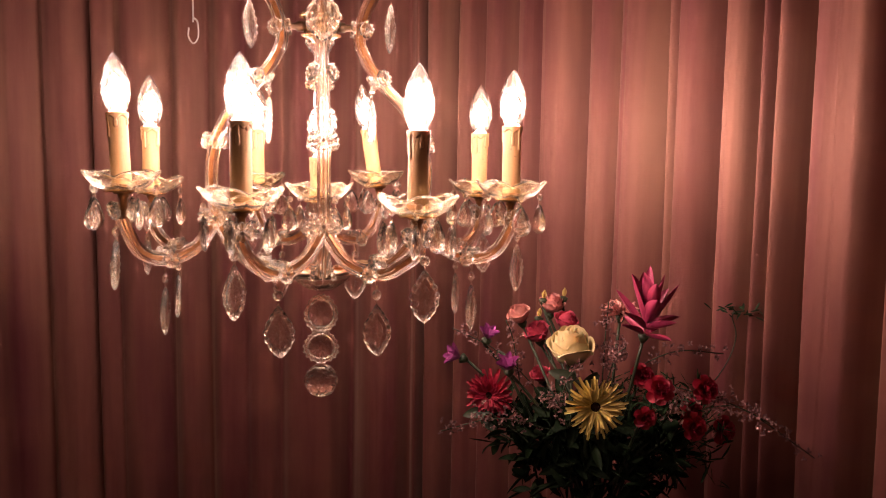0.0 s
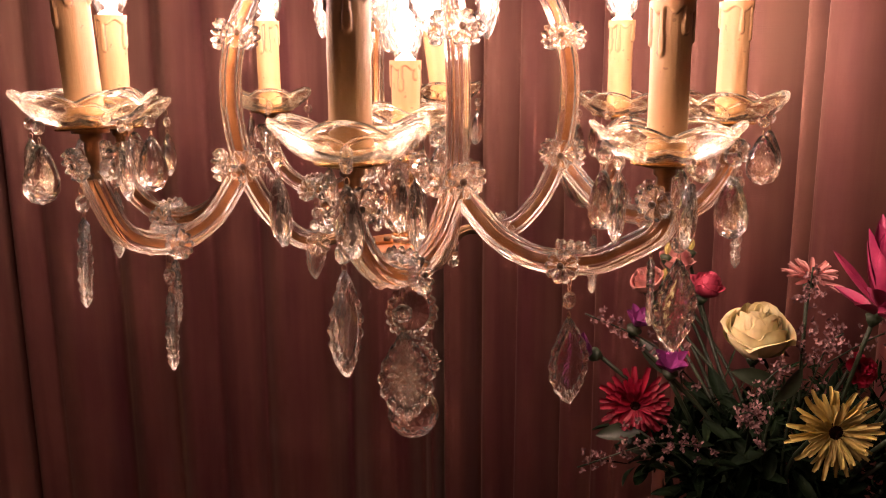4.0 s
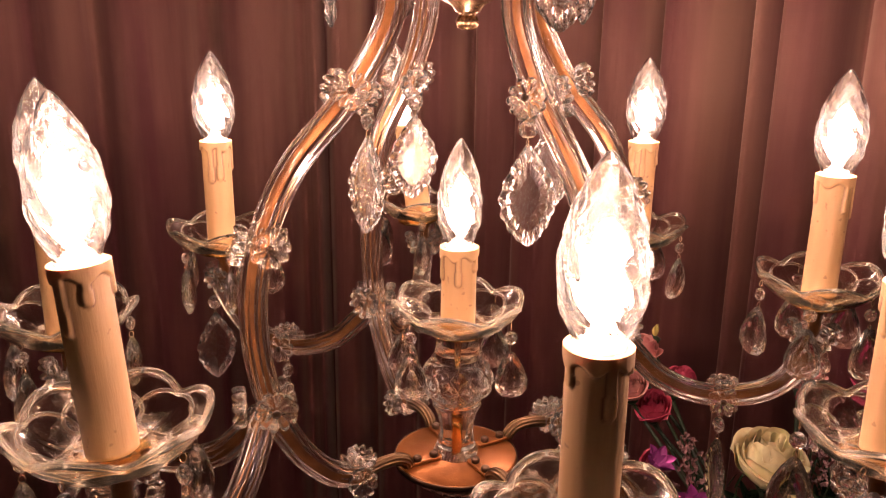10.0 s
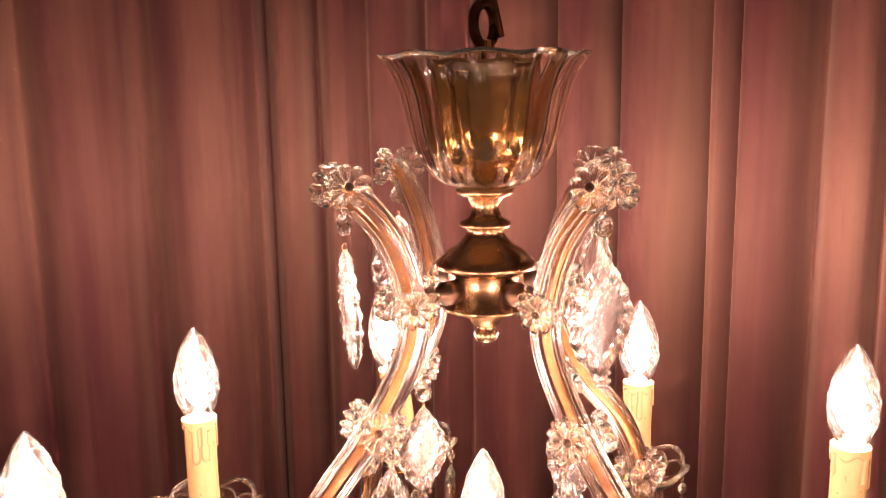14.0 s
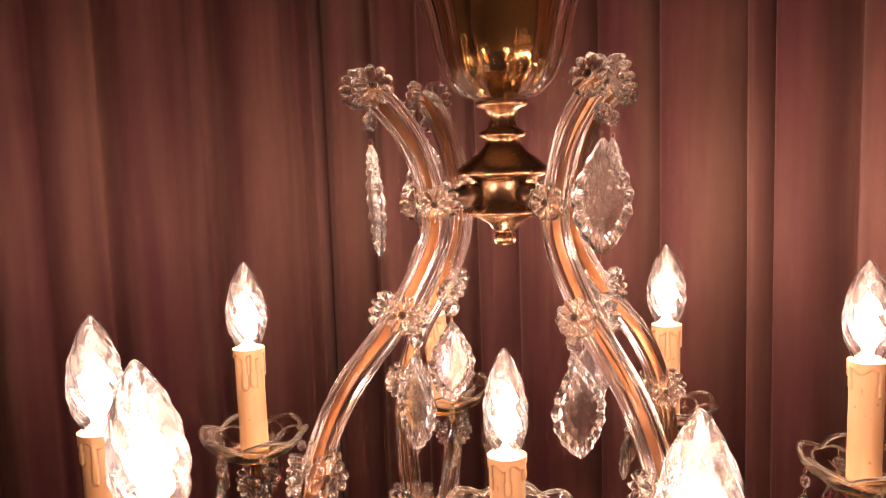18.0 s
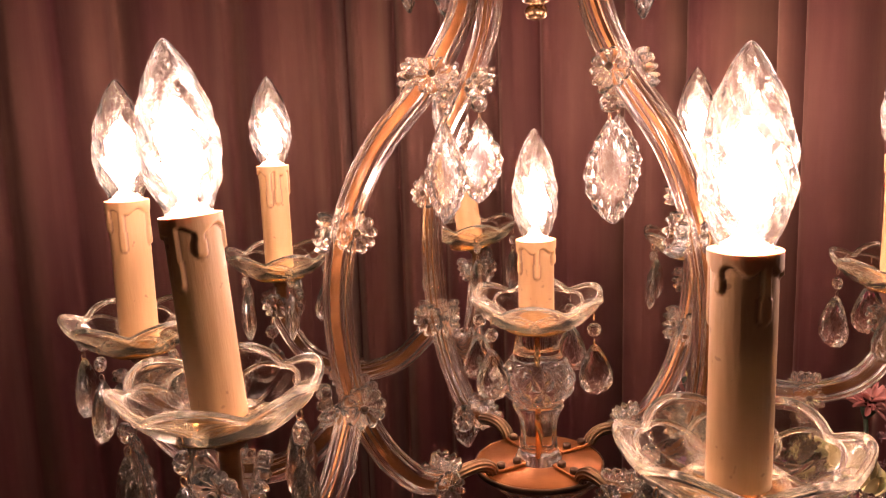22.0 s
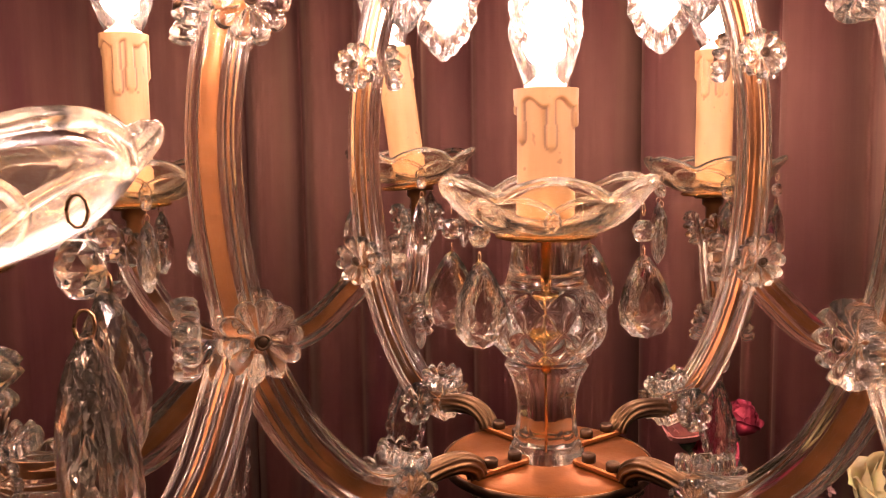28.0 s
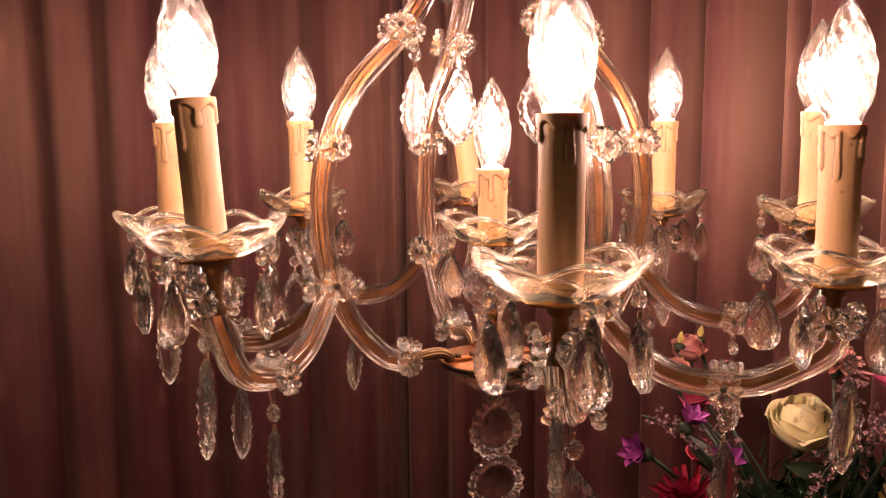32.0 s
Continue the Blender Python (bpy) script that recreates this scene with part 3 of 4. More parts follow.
# cage of four scrolled arms
CAGE = [(0.1035, 1.750), (0.092, 1.744), (0.071, 1.719), (0.0575, 1.682), (0.0585, 1.650), (0.086, 1.606), (0.125, 1.564), (0.1475, 1.520), (0.1565, 1.470), (0.150, 1.412), (0.132, 1.370), (0.110, 1.344), (0.094, 1.3355), (0.078, 1.3335)]
CAGE_TURN = 9.4
KNEES = []
for k in range(4):
    a = radians(CAGE_TURN + 90 * k)
    out, side = Vector((math.cos(a), math.sin(a), 0)), Vector((-math.sin(a), math.cos(a), 0))
    at = lambda r, z: out * r + Vector((0, 0, z))
    ribbed_tube("scroll_arm", smooth_path([at(r, z) for r, z in CAGE], 72), side)
    KNEES.append((at(0.150, 1.404), out, side))
    for s in (-1, 1):
        rosette(at(0.103, 1.752) + side * s * 0.0095, side * s + out * 0.35 + Vector((0, 0, 0.25)))
        rosette(at(0.060, 1.678) + side * s * 0.0125 + out * 0.004, side * s + out * 0.45, None, 0.9)
        rosette(at(0.086, 1.609) + side * s * 0.0125 + out * 0.004, side * s + out * 0.6 + Vector((0, 0, 0.3)), None, 0.95)
    for r, z, h in ((0.060, 1.678, 0.1), (0.086, 1.609, -0.5)):
        inward = (-out + Vector((0, 0, h))).normalized()
        rosette(at(r, z) + inward * 0.0122, inward, None, 0.92)
    # three flowers wired round each of the two lower joints: turn of their place, turn of their face, reach
    ring_of = ((98, 74, 0.0132), (-8, -18, 0.0160), (-130, -130, 0.0128)) if k == 2 else ((0, 0, 0.0128), (118, 118, 0.0128), (-118, -118, 0.0128))
    for r, z, h, size in ((0.1490, 1.516, 0.15, 1.0), (0.1505, 1.406, 0.0, 1.08)):
        for place, turn, reach in ring_of:
            way = Matrix.Rotation(radians(turn), 3, "Z") @ out + Vector((0, 0, h))
            rosette(at(r, z) + Matrix.Rotation(radians(place), 3, "Z") @ out * (min(reach, 0.0120) if z > 1.5 else reach), way, None, size)
    rosette(at(0.083, 1.3345) + Vector((0, 0, 0.0115)), Vector((0, 0, 1)) - out * 0.25 + side * 0.2, None, 0.85)
    rosette(at(0.088, 1.334) - side * 0.0120, -side + Vector((0, 0, 0.25)), None, 0.85)
    rosette(at(0.088, 1.334) + side * 0.0120, side + Vector((0, 0, 0.25)), None, 0.85)
    part("ribbed_end", mesh("ribbed_end", *sweep(smooth_path([at(0.081, 1.3335), at(0.068, 1.3365), at(0.055, 1.3370), at(0.047, 1.3335), at(0.0445, 1.3290)], 20), circle(0.0044, 40, 10, 0.12), side), M_BRONZE), chandelier, None, "fluted brass end of the arm")
    pendant(chandelier, at(0.101, 1.740), BIGLEAF, CAGE_TURN + 90 * k + (90 if k % 2 else 70), BEAD, "leaf_drop", 0.004)
    pendant(chandelier, at(0.074, 1.598), LEAFDROP, CAGE_TURN + 90 * k + (80 if k % 2 else 100), BEAD, "leaf_drop")
    bar = part("bracket", mesh("bracket", *box(0.030, 0.007, 0.0028, 0.0007), M_PLATE, False), chandelier, pose(0, 0, 1.3282, 0, 0, CAGE_TURN + 90 * k) @ pose(0.031, 0, 0), "brown metal bracket with two dark screws")
    for x in (-0.008, 0.006):
        part("screw", mesh("screw", *lathe([(0.0032, 0.0028), (0.0032, 0.0056), (0.0026, 0.0064), (0.0010, 0.0062)], 12), M_IRON), bar, pose(x, 0, 0))

# plate, pedestal and centre cup
part("plate", mesh("plate", *lathe([(0.0455, 1.3225), (0.0470, 1.324), (0.0470, 1.3265), (0.0455, 1.328)], 64), M_PLATE), chandelier, pose(-0.003, 0, 0), "round copper-brown metal plate")
part("plate_rim", mesh("plate_rim", *lathe([(0.0471, 1.3228), (0.0477, 1.3230), (0.0479, 1.3260), (0.0476, 1.3274), (0.0472, 1.3274), (0.0471, 1.3230)], 64, None, False, False), M_IRON), chandelier, pose(-0.003, 0, 0))
part("bowl", mesh("bowl", *lathe([(0.006, 1.296), (0.020, 1.299), (0.033, 1.308), (0.0425, 1.317), (0.0435, 1.3190)], 96, lambda a, k: 1 + 0.02 * math.cos(24 * a)), M_CUT), chandelier, None, "shallow fluted glass bowl under the plate")
def cut(a, k):
    if 0.50 < k < 0.84:
        return 0.96 + 0.13 * math.sqrt(min(abs(math.sin(5 * a + 19 * k)), abs(math.sin(5 * a - 19 * k))))
    return 1 + (0.05 * abs(math.cos(5 * a)) if 0.10 < k < 0.40 else 0.0)
ped = [(0.0165, 1.3285), (0.0172, 1.331), (0.0150, 1.3345), (0.0138, 1.338), (0.0128, 1.347), (0.0130, 1.355), (0.0150, 1.364), (0.0180, 1.3705), (0.0182, 1.3725), (0.0165, 1.3745), (0.0205, 1.378), (0.0245, 1.384), (0.0258, 1.3905), (0.0245, 1.397), (0.0215, 1.4025), (0.0198, 1.4060), (0.0172, 1.4125), (0.0155, 1.424), (0.0158, 1.4282)]
pd = [(p.x, p.y) for p in smooth_path([(r, z, 0) for r, z in ped], 110)]
part("pedestal", mesh("pedestal", *lathe(pd, 140, cut), M_CUT), chandelier, pose(-0.003, 0, 0), "cut glass baluster under the middle candle")
part("rod", mesh("rod", *lathe([(0.0015, 1.329), (0.0015, 1.4283)], 16), M_POLISHED), chandelier, pose(-0.003, 0, 0))


def candle(foot, top, height, seed, turn, spots=()):
    """Cup, sleeve and lit bulb; foot and top are the ends of the candle's line."""
    d = (Vector(top) - Vector(foot)).normalized()
    up = d.to_track_quat("Z", "Y").to_matrix().to_4x4()
    cup_at = Vector(top) - d * height
    cup = part("drip_pan", CUP, chandelier, pose(*cup_at, 0, 0, turn))
    for q in range(6):
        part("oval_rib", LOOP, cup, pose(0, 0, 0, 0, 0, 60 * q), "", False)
    part("ferrule", FERRULE, chandelier, Matrix.Translation(cup_at) @ up)
    part("candle_sleeve", sleeve_mesh(height - 0.004, seed), chandelier, Matrix.Translation(top) @ up @ pose(0, 0, 0, 0, 0, turn * 3))
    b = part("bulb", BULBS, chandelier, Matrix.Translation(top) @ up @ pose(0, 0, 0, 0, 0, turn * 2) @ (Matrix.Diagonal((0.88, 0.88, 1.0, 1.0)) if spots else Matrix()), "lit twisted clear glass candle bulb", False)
    part("light_body", GLOW, b)
    part("lamp_base", mesh("lamp_base", *lathe([(0.0112, -0.008), (0.0112, -0.001), (0.0098, 0.002), (0.0045, 0.006), (0.0030, 0.0118)], 20), M_HOOK), b)
    for t in spots or [30 + 72 * q + rng.uniform(-9, 9) for q in range(5)]:
        r = 0.0430
        pendant(cup, (r * math.cos(radians(t)), r * math.sin(radians(t)), 0.0095), SMALLALMOND if spots else ALMOND, 150 + rng.uniform(-25, 25) if spots else rng.choice((35, 0, 0, 15)) + rng.uniform(-28, 28), SMALLBEAD)
    return cup_at, d


# eight outer arms, two from each knee
CANDLES = [(0.239, 0.139, 0.0, 0.0), (0.045, 0.267, -0.15, -0.02), (-0.145, 0.234, 0.0, 0.0), (-0.271, 0.062, 0.0, 0.0), (-0.246, -0.137, -0.06, 0.05), (-0.053, -0.274, 0.0, 0.0), (0.150, -0.243, 0.0, 0.0), (0.275, -0.061, 0.0, 0.0)]
for i, (cx, cy, lx, ly) in enumerate(CANDLES):
    knee, kout, kside = KNEES[((i + 1) // 2) % 4]
    top = Vector((cx, cy, (1.536, 1.544, 1.540, 1.536, 1.548, 1.535, 1.528, 1.541)[i]))
    foot = top - Vector((lx, ly, 1)) * 0.135
    plan = Vector((foot.x - knee.x, foot.y - knee.y, 0))
    dist = plan.length
    fwd = plan.normalized()
    across = Vector((-fwd.y, fwd.x, 0))
    s0 = knee + fwd * 0.004
    prof = [(0.0, 1.398), (0.012, 1.384), (0.034, 1.364), (0.066, 1.3525), (dist - 0.052, 1.3545), (dist - 0.024, 1.368), (dist - 0.006, top.z - 0.147), (dist, top.z - 0.131)]
    path = smooth_path([Vector((s0.x, s0.y, 0)) + fwd * s + Vector((0, 0, z)) for s, z in prof], 48)
    ribbed_tube("candle_arm", path, across)
    cup_at, d = candle(foot, top, 0.099, 11 + i, 17 * i)
    part("stem", mesh("stem", *moved(lathe([(0.0050, -0.002), (0.0050, 0.024), (0.0075, 0.026), (0.0075, 0.032), (0.0130, 0.0305), (0.0130, 0.0345)], 20), Matrix.Translation(foot + d * 0.0)), M_STRIP), chandelier)
    for q in range(3):
        w = Vector((math.cos(2.1 * q + i), math.sin(2.1 * q + i), -0.25))
        rosette(foot + w * 0.012 + Vector((0, 0, 0.012)), w, None, 0.95)
    low = path[24]
    rosette(low + across * 0.0125, across + Vector((0, 0, 0.25)), None, 0.95)
    rosette(low - across * 0.0125, -across + Vector((0, 0, 0.25)), None, 0.95)
    rosette(low + Vector((0, 0, 0.0115)), Vector((0, 0, 1)) + across * 0.2, None, 0.85)
    ang = math.degrees(math.atan2(fwd.y, fwd.x))
    part("wire", WIRE, chandelier, Matrix.Translation(low + Vector((0, 0, -0.0125))) @ Matrix.Diagonal((1, 1, 2.2, 1)))
    pendant(chandelier, low + Vector((0, 0, -0.0185)), LEAFDROP, (80, 20, 60, 110, 95, 0, 30, 70)[i], BEAD, "leaf_drop", 0.002)
    pendant(chandelier, foot + fwd * 0.012 + Vector((0, 0, -0.010)), LEAFDROP, (40, 70, 20, 120, 100, 63, 24, 60)[i], BEAD, "leaf_drop")

candle((-0.003, 0, 1.40), (-0.003, 0, 1.494), 0.062, 40, 0, (-164, -50, 26, 140))

# brass body, glass vase of the stem and chain
body = [(0.003, 1.6445), (0.0065, 1.646), (0.0080, 1.650), (0.0065, 1.6535), (0.0050, 1.655), (0.0085, 1.6565), (0.0105, 1.660), (0.020, 1.6655), (0.0285, 1.6675), (0.0285, 1.670), (0.0245, 1.672), (0.0240, 1.690), (0.0255, 1.692), (0.0315, 1.694), (0.0318, 1.6975), (0.0285, 1.7005), (0.0235, 1.705), (0.0170, 1.709), (0.0125, 1.7145), (0.0115, 1.7185), (0.0155, 1.720), (0.0162, 1.7225), (0.0105, 1.7255), (0.0085, 1.732), (0.0115, 1.7385), (0.0175, 1.7405), (0.0185, 1.744), (0.012, 1.7448)]
brass = part("brass_body", mesh("brass_body", *lathe(body, 56), M_BRASS), chandelier, None, "turned brass body with a ball finial")
for k in range(4):
    a = CAGE_TURN + 90 * k
    part("boss", mesh("boss", *moved(lathe([(0.0075, 0.0), (0.0075, 0.010), (0.0050, 0.012), (0.0045, 0.024)], 18), pose(0, 0, 1.681, 0, 90, 0)), M_IRON), brass, pose(0, 0, 0, 0, 0, a) @ pose(0.0235, 0, 0))
vase = [(0.0185, 1.7455), (0.0275, 1.7485), (0.0355, 1.7560), (0.0410, 1.7660), (0.0447, 1.7770), (0.0475, 1.7900), (0.0510, 1.8040), (0.0555, 1.8150), (0.0620, 1.8250)]
vp = [(p.x, p.y) for p in smooth_path([(r, z, 0) for r, z in vase], 30)]
def fl(a, k):
    return 1 + 0.030 * math.cos(18 * a) * (0.5 + 0.5 * k) + 0.022 * math.cos(9 * a) * k ** 6
vo = lathe(vp, 180, fl, False, False)
vi = lathe([(r - 0.0022, z + 0.001) for r, z in vp], 180, None, True, False)
for body_set in (vo, vi):  # scalloped lip
    for i, (px, py, pz) in enumerate(body_set[0]):
        lift = max(0.0, (pz - 1.810) / 0.015)
        body_set[0][i] = (px, py, pz + 0.0008 * lift * lift * math.cos(9 * math.atan2(py, px)))
nn = len(vo[0])
rim = [[nn - 180 + j, nn - 180 + (j + 1) % 180, 2 * nn - 180 + (j + 1) % 180, 2 * nn - 180 + j] for j in range(180)]
vv, vf = join(vo, (vi[0], [q[::-1] for q in vi[1]]))
part("glass_vase", mesh("glass_vase", vv, vf + rim + [list(range(180))[::-1]], M_VASEGLASS), chandelier, None, "fluted clear glass vase round the brass stem")
part("brass_cup", mesh("brass_cup", *lathe([(0.008, 1.7478), (0.014, 1.752), (0.016, 1.756), (0.027, 1.760), (0.0340, 1.768), (0.0385, 1.782), (0.0418, 1.800), (0.0455, 1.8145), (0.0490, 1.8215), (0.0475, 1.8218), (0.036, 1.806), (0.012, 1.802), (0.006, 1.834)], 144, lambda a, k: 1 + 0.010 * math.cos(18 * a)), M_POLISHED), chandelier, None, "brass bell inside the glass vase")
def link(z, turn, r=0.0135, wire=0.0030, tall=1.25):
    ring = [Vector((r * math.cos(t), 0, r * tall * math.sin(t))) for t in [2 * math.pi * k / 24 for k in range(25)]]
    part("chain_link", mesh("chain_link", *sweep(ring, circle(wire, 8), (0, 1, 0)), M_IRON), chandelier, pose(0, 0, z, 0, 0, turn))
link(1.843, 30, 0.0125, 0.0034, 1.0)
z = 1.879
for k in range(33):
    link(z, 30 + 90 * ((k + 1) % 2), 0.0085, 0.0022, 2.2)
    z += 0.0312
part("ceiling_rose", mesh("ceiling_rose", *lathe([(0.006, 2.872), (0.03, 2.876), (0.05, 2.890), (0.055, 2.8995)], 32), M_BRASS), chandelier)
cord = smooth_path([(0.012 * math.cos(0.9 * k), 0.012 * math.sin(0.9 * k), 1.836 + 0.0405 * k) for k in range(26)], 120)
part("cord", mesh("cord", *sweep(cord, circle(0.0022, 8)), M_STRIP), chandelier, None, "gold-coloured twisted flex")

# crystal chain and ball under the bowl
part("wire", WIRE, chandelier, pose(0, 0, 1.294))
part("oval_drop", drop_mesh("oval", 0.060, 0.0050), chandelier, pose(0, 0, 1.292, 0, 0, 8))
part("oval_drop", drop_mesh("oval", 0.052, 0.0050), chandelier, pose(0, 0, 1.237, 0, 0, 2) @ Matrix.Diagonal((1.22, 1, 1, 1)))
part("crystal_ball", ball_mesh("crystal_ball", 0.0255, 9, 14), chandelier, pose(0, 0, 1.159), "faceted crystal ball")

# ---- hook in the background ----
hook_path = smooth_path([(0, 0, 1.10), (0, 0, 0.5), (0, 0, 0.06), (0.001, 0, 0.03), (0.011, 0, 0.018), (0.012, 0, -0.018), (0, 0, -0.034), (-0.012, 0, -0.018), (-0.011, 0, 0.004)], 90)
hook = new("wire_hook", mesh("wire_hook", *sweep(hook_path, circle(0.0022, 8), (0, 1, 0)), M_HOOK))
hook.location = (-0.445, 0.9, 1.80)
tagged(hook, "white wire hook hanging in front of the curtain", "hook")

# ---- flowers ----
table = empty("side_table", pose(0.44, 0.08, 0), "small round dark wooden table under the bouquet", "table")
part("tabletop", mesh("tabletop", *lathe([(0.20, 0.72), (0.21, 0.725), (0.21, 0.742), (0.205, 0.75)], 48), M_TABLE), table)
part("column", mesh("column", *lathe([(0.05, 0.012), (0.03, 0.05), (0.022, 0.3), (0.03, 0.6), (0.05, 0.72)], 24), M_TABLE), table)
part("base", mesh("base", *lathe([(0.16, 0.0), (0.16, 0.012), (0.05, 0.03)], 40), M_TABLE), table)
vase_ob = new("vase", mesh("vase", *lathe([(0.055, 0.7505), (0.065, 0.76), (0.080, 0.80), (0.076, 0.85), (0.058, 0.885), (0.064, 0.905)], 40), M_VASE))
vase_ob.location = (0.44, 0.08, 0)
tagged(vase_ob, "dark glazed vase on the table, holding the bouquet", "vase")
NECK = Vector((0.44, 0.08, 0.895))
frng = random.Random(21)


def petal(length, width, cup=0.2, curl=0.0, tip=1.0, nu=8, nv=5, sway=0.0):
    """A petal along +y from the origin, cupped across and curled along; tip below 1 makes it blunt."""
    rows = []
    for i in range(nu + 1):
        u = i / nu
        w = width * (math.sin(math.pi * min(1, 0.08 + 0.92 * u * tip)) ** 0.75)
        rows.append([((v / nv * 2 - 1) * w / 2 + sway * length * math.sin(2.6 * u) * u, length * u, cup * w * ((v / nv * 2 - 1) ** 2) + curl * length * u * u) for v in range(nv + 1)])
    return rings(rows, False)


def stalk(flower, a, b, r=0.0026, sag=0.03):
    a, b = Vector(a), Vector(b)
    mid = (a + b) / 2 + Vector((frng.uniform(-sag, sag), frng.uniform(-sag, sag), sag))
    part("stalk", mesh("stalk", *sweep(smooth_path([a, mid, b], 10), circle(r, 6)), M_STEM), flower, flower.matrix_basis.inverted())


def head(name, place, way, sets, mat, label, eye=None):
    """A flower with its single petals, calyx and stalk down to the vase."""
    ob = empty(name, facing(place, way), label, "flower", "flowers of the bouquet")
    for vf in sets:
        part("bract" if name == "curcuma" else "petal", mesh("petal", *vf, mat), ob)
    if eye:
        disc = part("flower_eye", mesh("flower_eye", *lathe([(eye * 0.7, 0.0), (eye * 1.0, 0.0045), (eye * 0.8, 0.0062), (eye * 0.4, 0.0058), (eye * 0.1, 0.0052)], 22, lambda a, k: 1 + 0.08 * math.cos(11 * a)), M_EYE), ob)
        tips = [facing((eye * f * math.cos(2.4 * k), eye * f * math.sin(2.4 * k), 0.0055), (0.3 * math.cos(2.4 * k), 0.3 * math.sin(2.4 * k), 1)) for k, f in [(k, 0.45 + 0.55 * (k % 9) / 8) for k in range(54)]]
        part("florets", mesh("florets", *join(*[moved(lathe([(0.0007, 0), (0.0006, 0.002), (0.0002, 0.003)], 5), m) for m in tips]), M_EYE), disc)
    part("calyx", mesh("calyx", *lathe([(0.002, -0.016), (0.006, -0.010), (0.009, -0.003), (0.003, 0.0)], 12), M_STEM), ob)
    stalk(ob, Vector(place) - Vector(way).normalized() * 0.014, NECK + Vector((frng.uniform(-0.03, 0.03), frng.uniform(-0.03, 0.03), 0)))
    return ob


def gerbera(place, way, r, mat, label, eye=0.010, width=0.011, layers=2, wild=0.1, tip=0.86):
    sets = []
    for la in range(layers):
        n = int(2 * math.pi * r * (0.62 - 0.6 * wild) / width)
        for k in range(n):
            le = (r - eye * 0.75) * (1 - 0.16 * la) * frng.uniform(0.85, 1.08)
            sets.append(moved(petal(le, width * frng.uniform(0.8, 1.15), 0.25 + wild, frng.uniform(-0.1, 0.12) * (1 + 5 * wild), tip, sway=frng.uniform(-0.35, 0.35) * wild), pose(0, 0, 0.001 + la * 0.004, 0, 0, 360 * (k + 0.5 * la) / n + frng.uniform(-4, 4)) @ pose(0, eye * 0.75, 0) @ pose(0, 0, 0, 6 + la * 9 + frng.uniform(-60, 60) * wild, frng.uniform(-20, 20), 0)))
    return head("gerbera", place, way, sets, mat, label, eye)


def rose_petal(r0, h, span, lean, roll, seed):
    """A petal that wraps the flower's axis, leans in or out at its top and rolls its lip outwards."""
    nu, nv, rows = 12, 10, []
    for i in range(nu + 1):
        v = i / nu
        row = []
        for j in range(nv + 1):
            f = j / nv * 2 - 1
            body = 0.28 + 0.72 * math.sin(math.pi / 2 * min(1, v * 1.35)) ** 0.9
            lip = max(0, v - 0.68) / 0.32
            top = h * (1 - 0.20 * f * f - 0.04 * math.sin(3 * f + seed))
            rr = r0 * (body + lean * max(0, v - 0.3) ** 1.5) + roll * h * lip ** 1.5 * (1 + 0.2 * math.sin(4 * f + seed))
            hh = top * v - roll * h * 0.75 * lip ** 2.4
            a = f * span / 2 * (1 - 0.25 * max(0, v - 0.7) / 0.3 * f * f)
            row.append((rr * math.sin(a), rr * math.cos(a), hh + 0.0010 * math.sin(6 * f + seed) * v))
        rows.append(row)
    return rings(rows, False)


def rose(place, way, r, mat, label, name="rose"):
    sets = []
    layers = ((0.05, 2, 1.62, -0.2, 0.0), (0.12, 3, 1.66, -0.5, 0.01), (0.20, 3, 1.68, -0.6, 0.03), (0.29, 3, 1.68, -0.55, 0.05), (0.38, 4, 1.66, -0.50, 0.07), (0.48, 4, 1.62, -0.42, 0.09), (0.58, 5, 1.62, -0.60, 0.05),
              (0.69, 5, 1.58, -0.62, 0.06), (0.80, 5, 1.52, -0.58, 0.08), (0.90, 5, 1.40, -0.46, 0.12), (1.0, 4, 1.22, -0.22, 0.20))
    for la, (f, n, h, lean, roll) in enumerate(layers):
        for k in range(n):
            g = frng.uniform(0.94, 1.05)
            sets.append(moved(rose_petal(r * f * g, r * h * g, radians(500 / n if n > 2 else 260), lean, roll, frng.uniform(0, 6)), pose(0, 0, 0, frng.uniform(-3, 3), frng.uniform(-3, 3), 360 * k / n + 47 * la + frng.uniform(-8, 8))))
    return head(name, place, way, sets, mat, label)


def small_bloom(place, way, r, mat, label, name="carnation"):
    sets = []
    for la in range(4):
        for k in range(6):
            sets.append(moved(petal(r * (1 - 0.12 * la), r * 0.85, 0.25, -0.15 + 0.08 * la, 0.74), pose(0, 0, 0.002 * la, 0, 0, 60 * k + 23 * la + frng.uniform(-10, 10)) @ pose(0, 0, 0, 12 + 19 * la + frng.uniform(-8, 8), frng.uniform(-10, 10), 0)))
    return head(name, place, way, sets, mat, label)


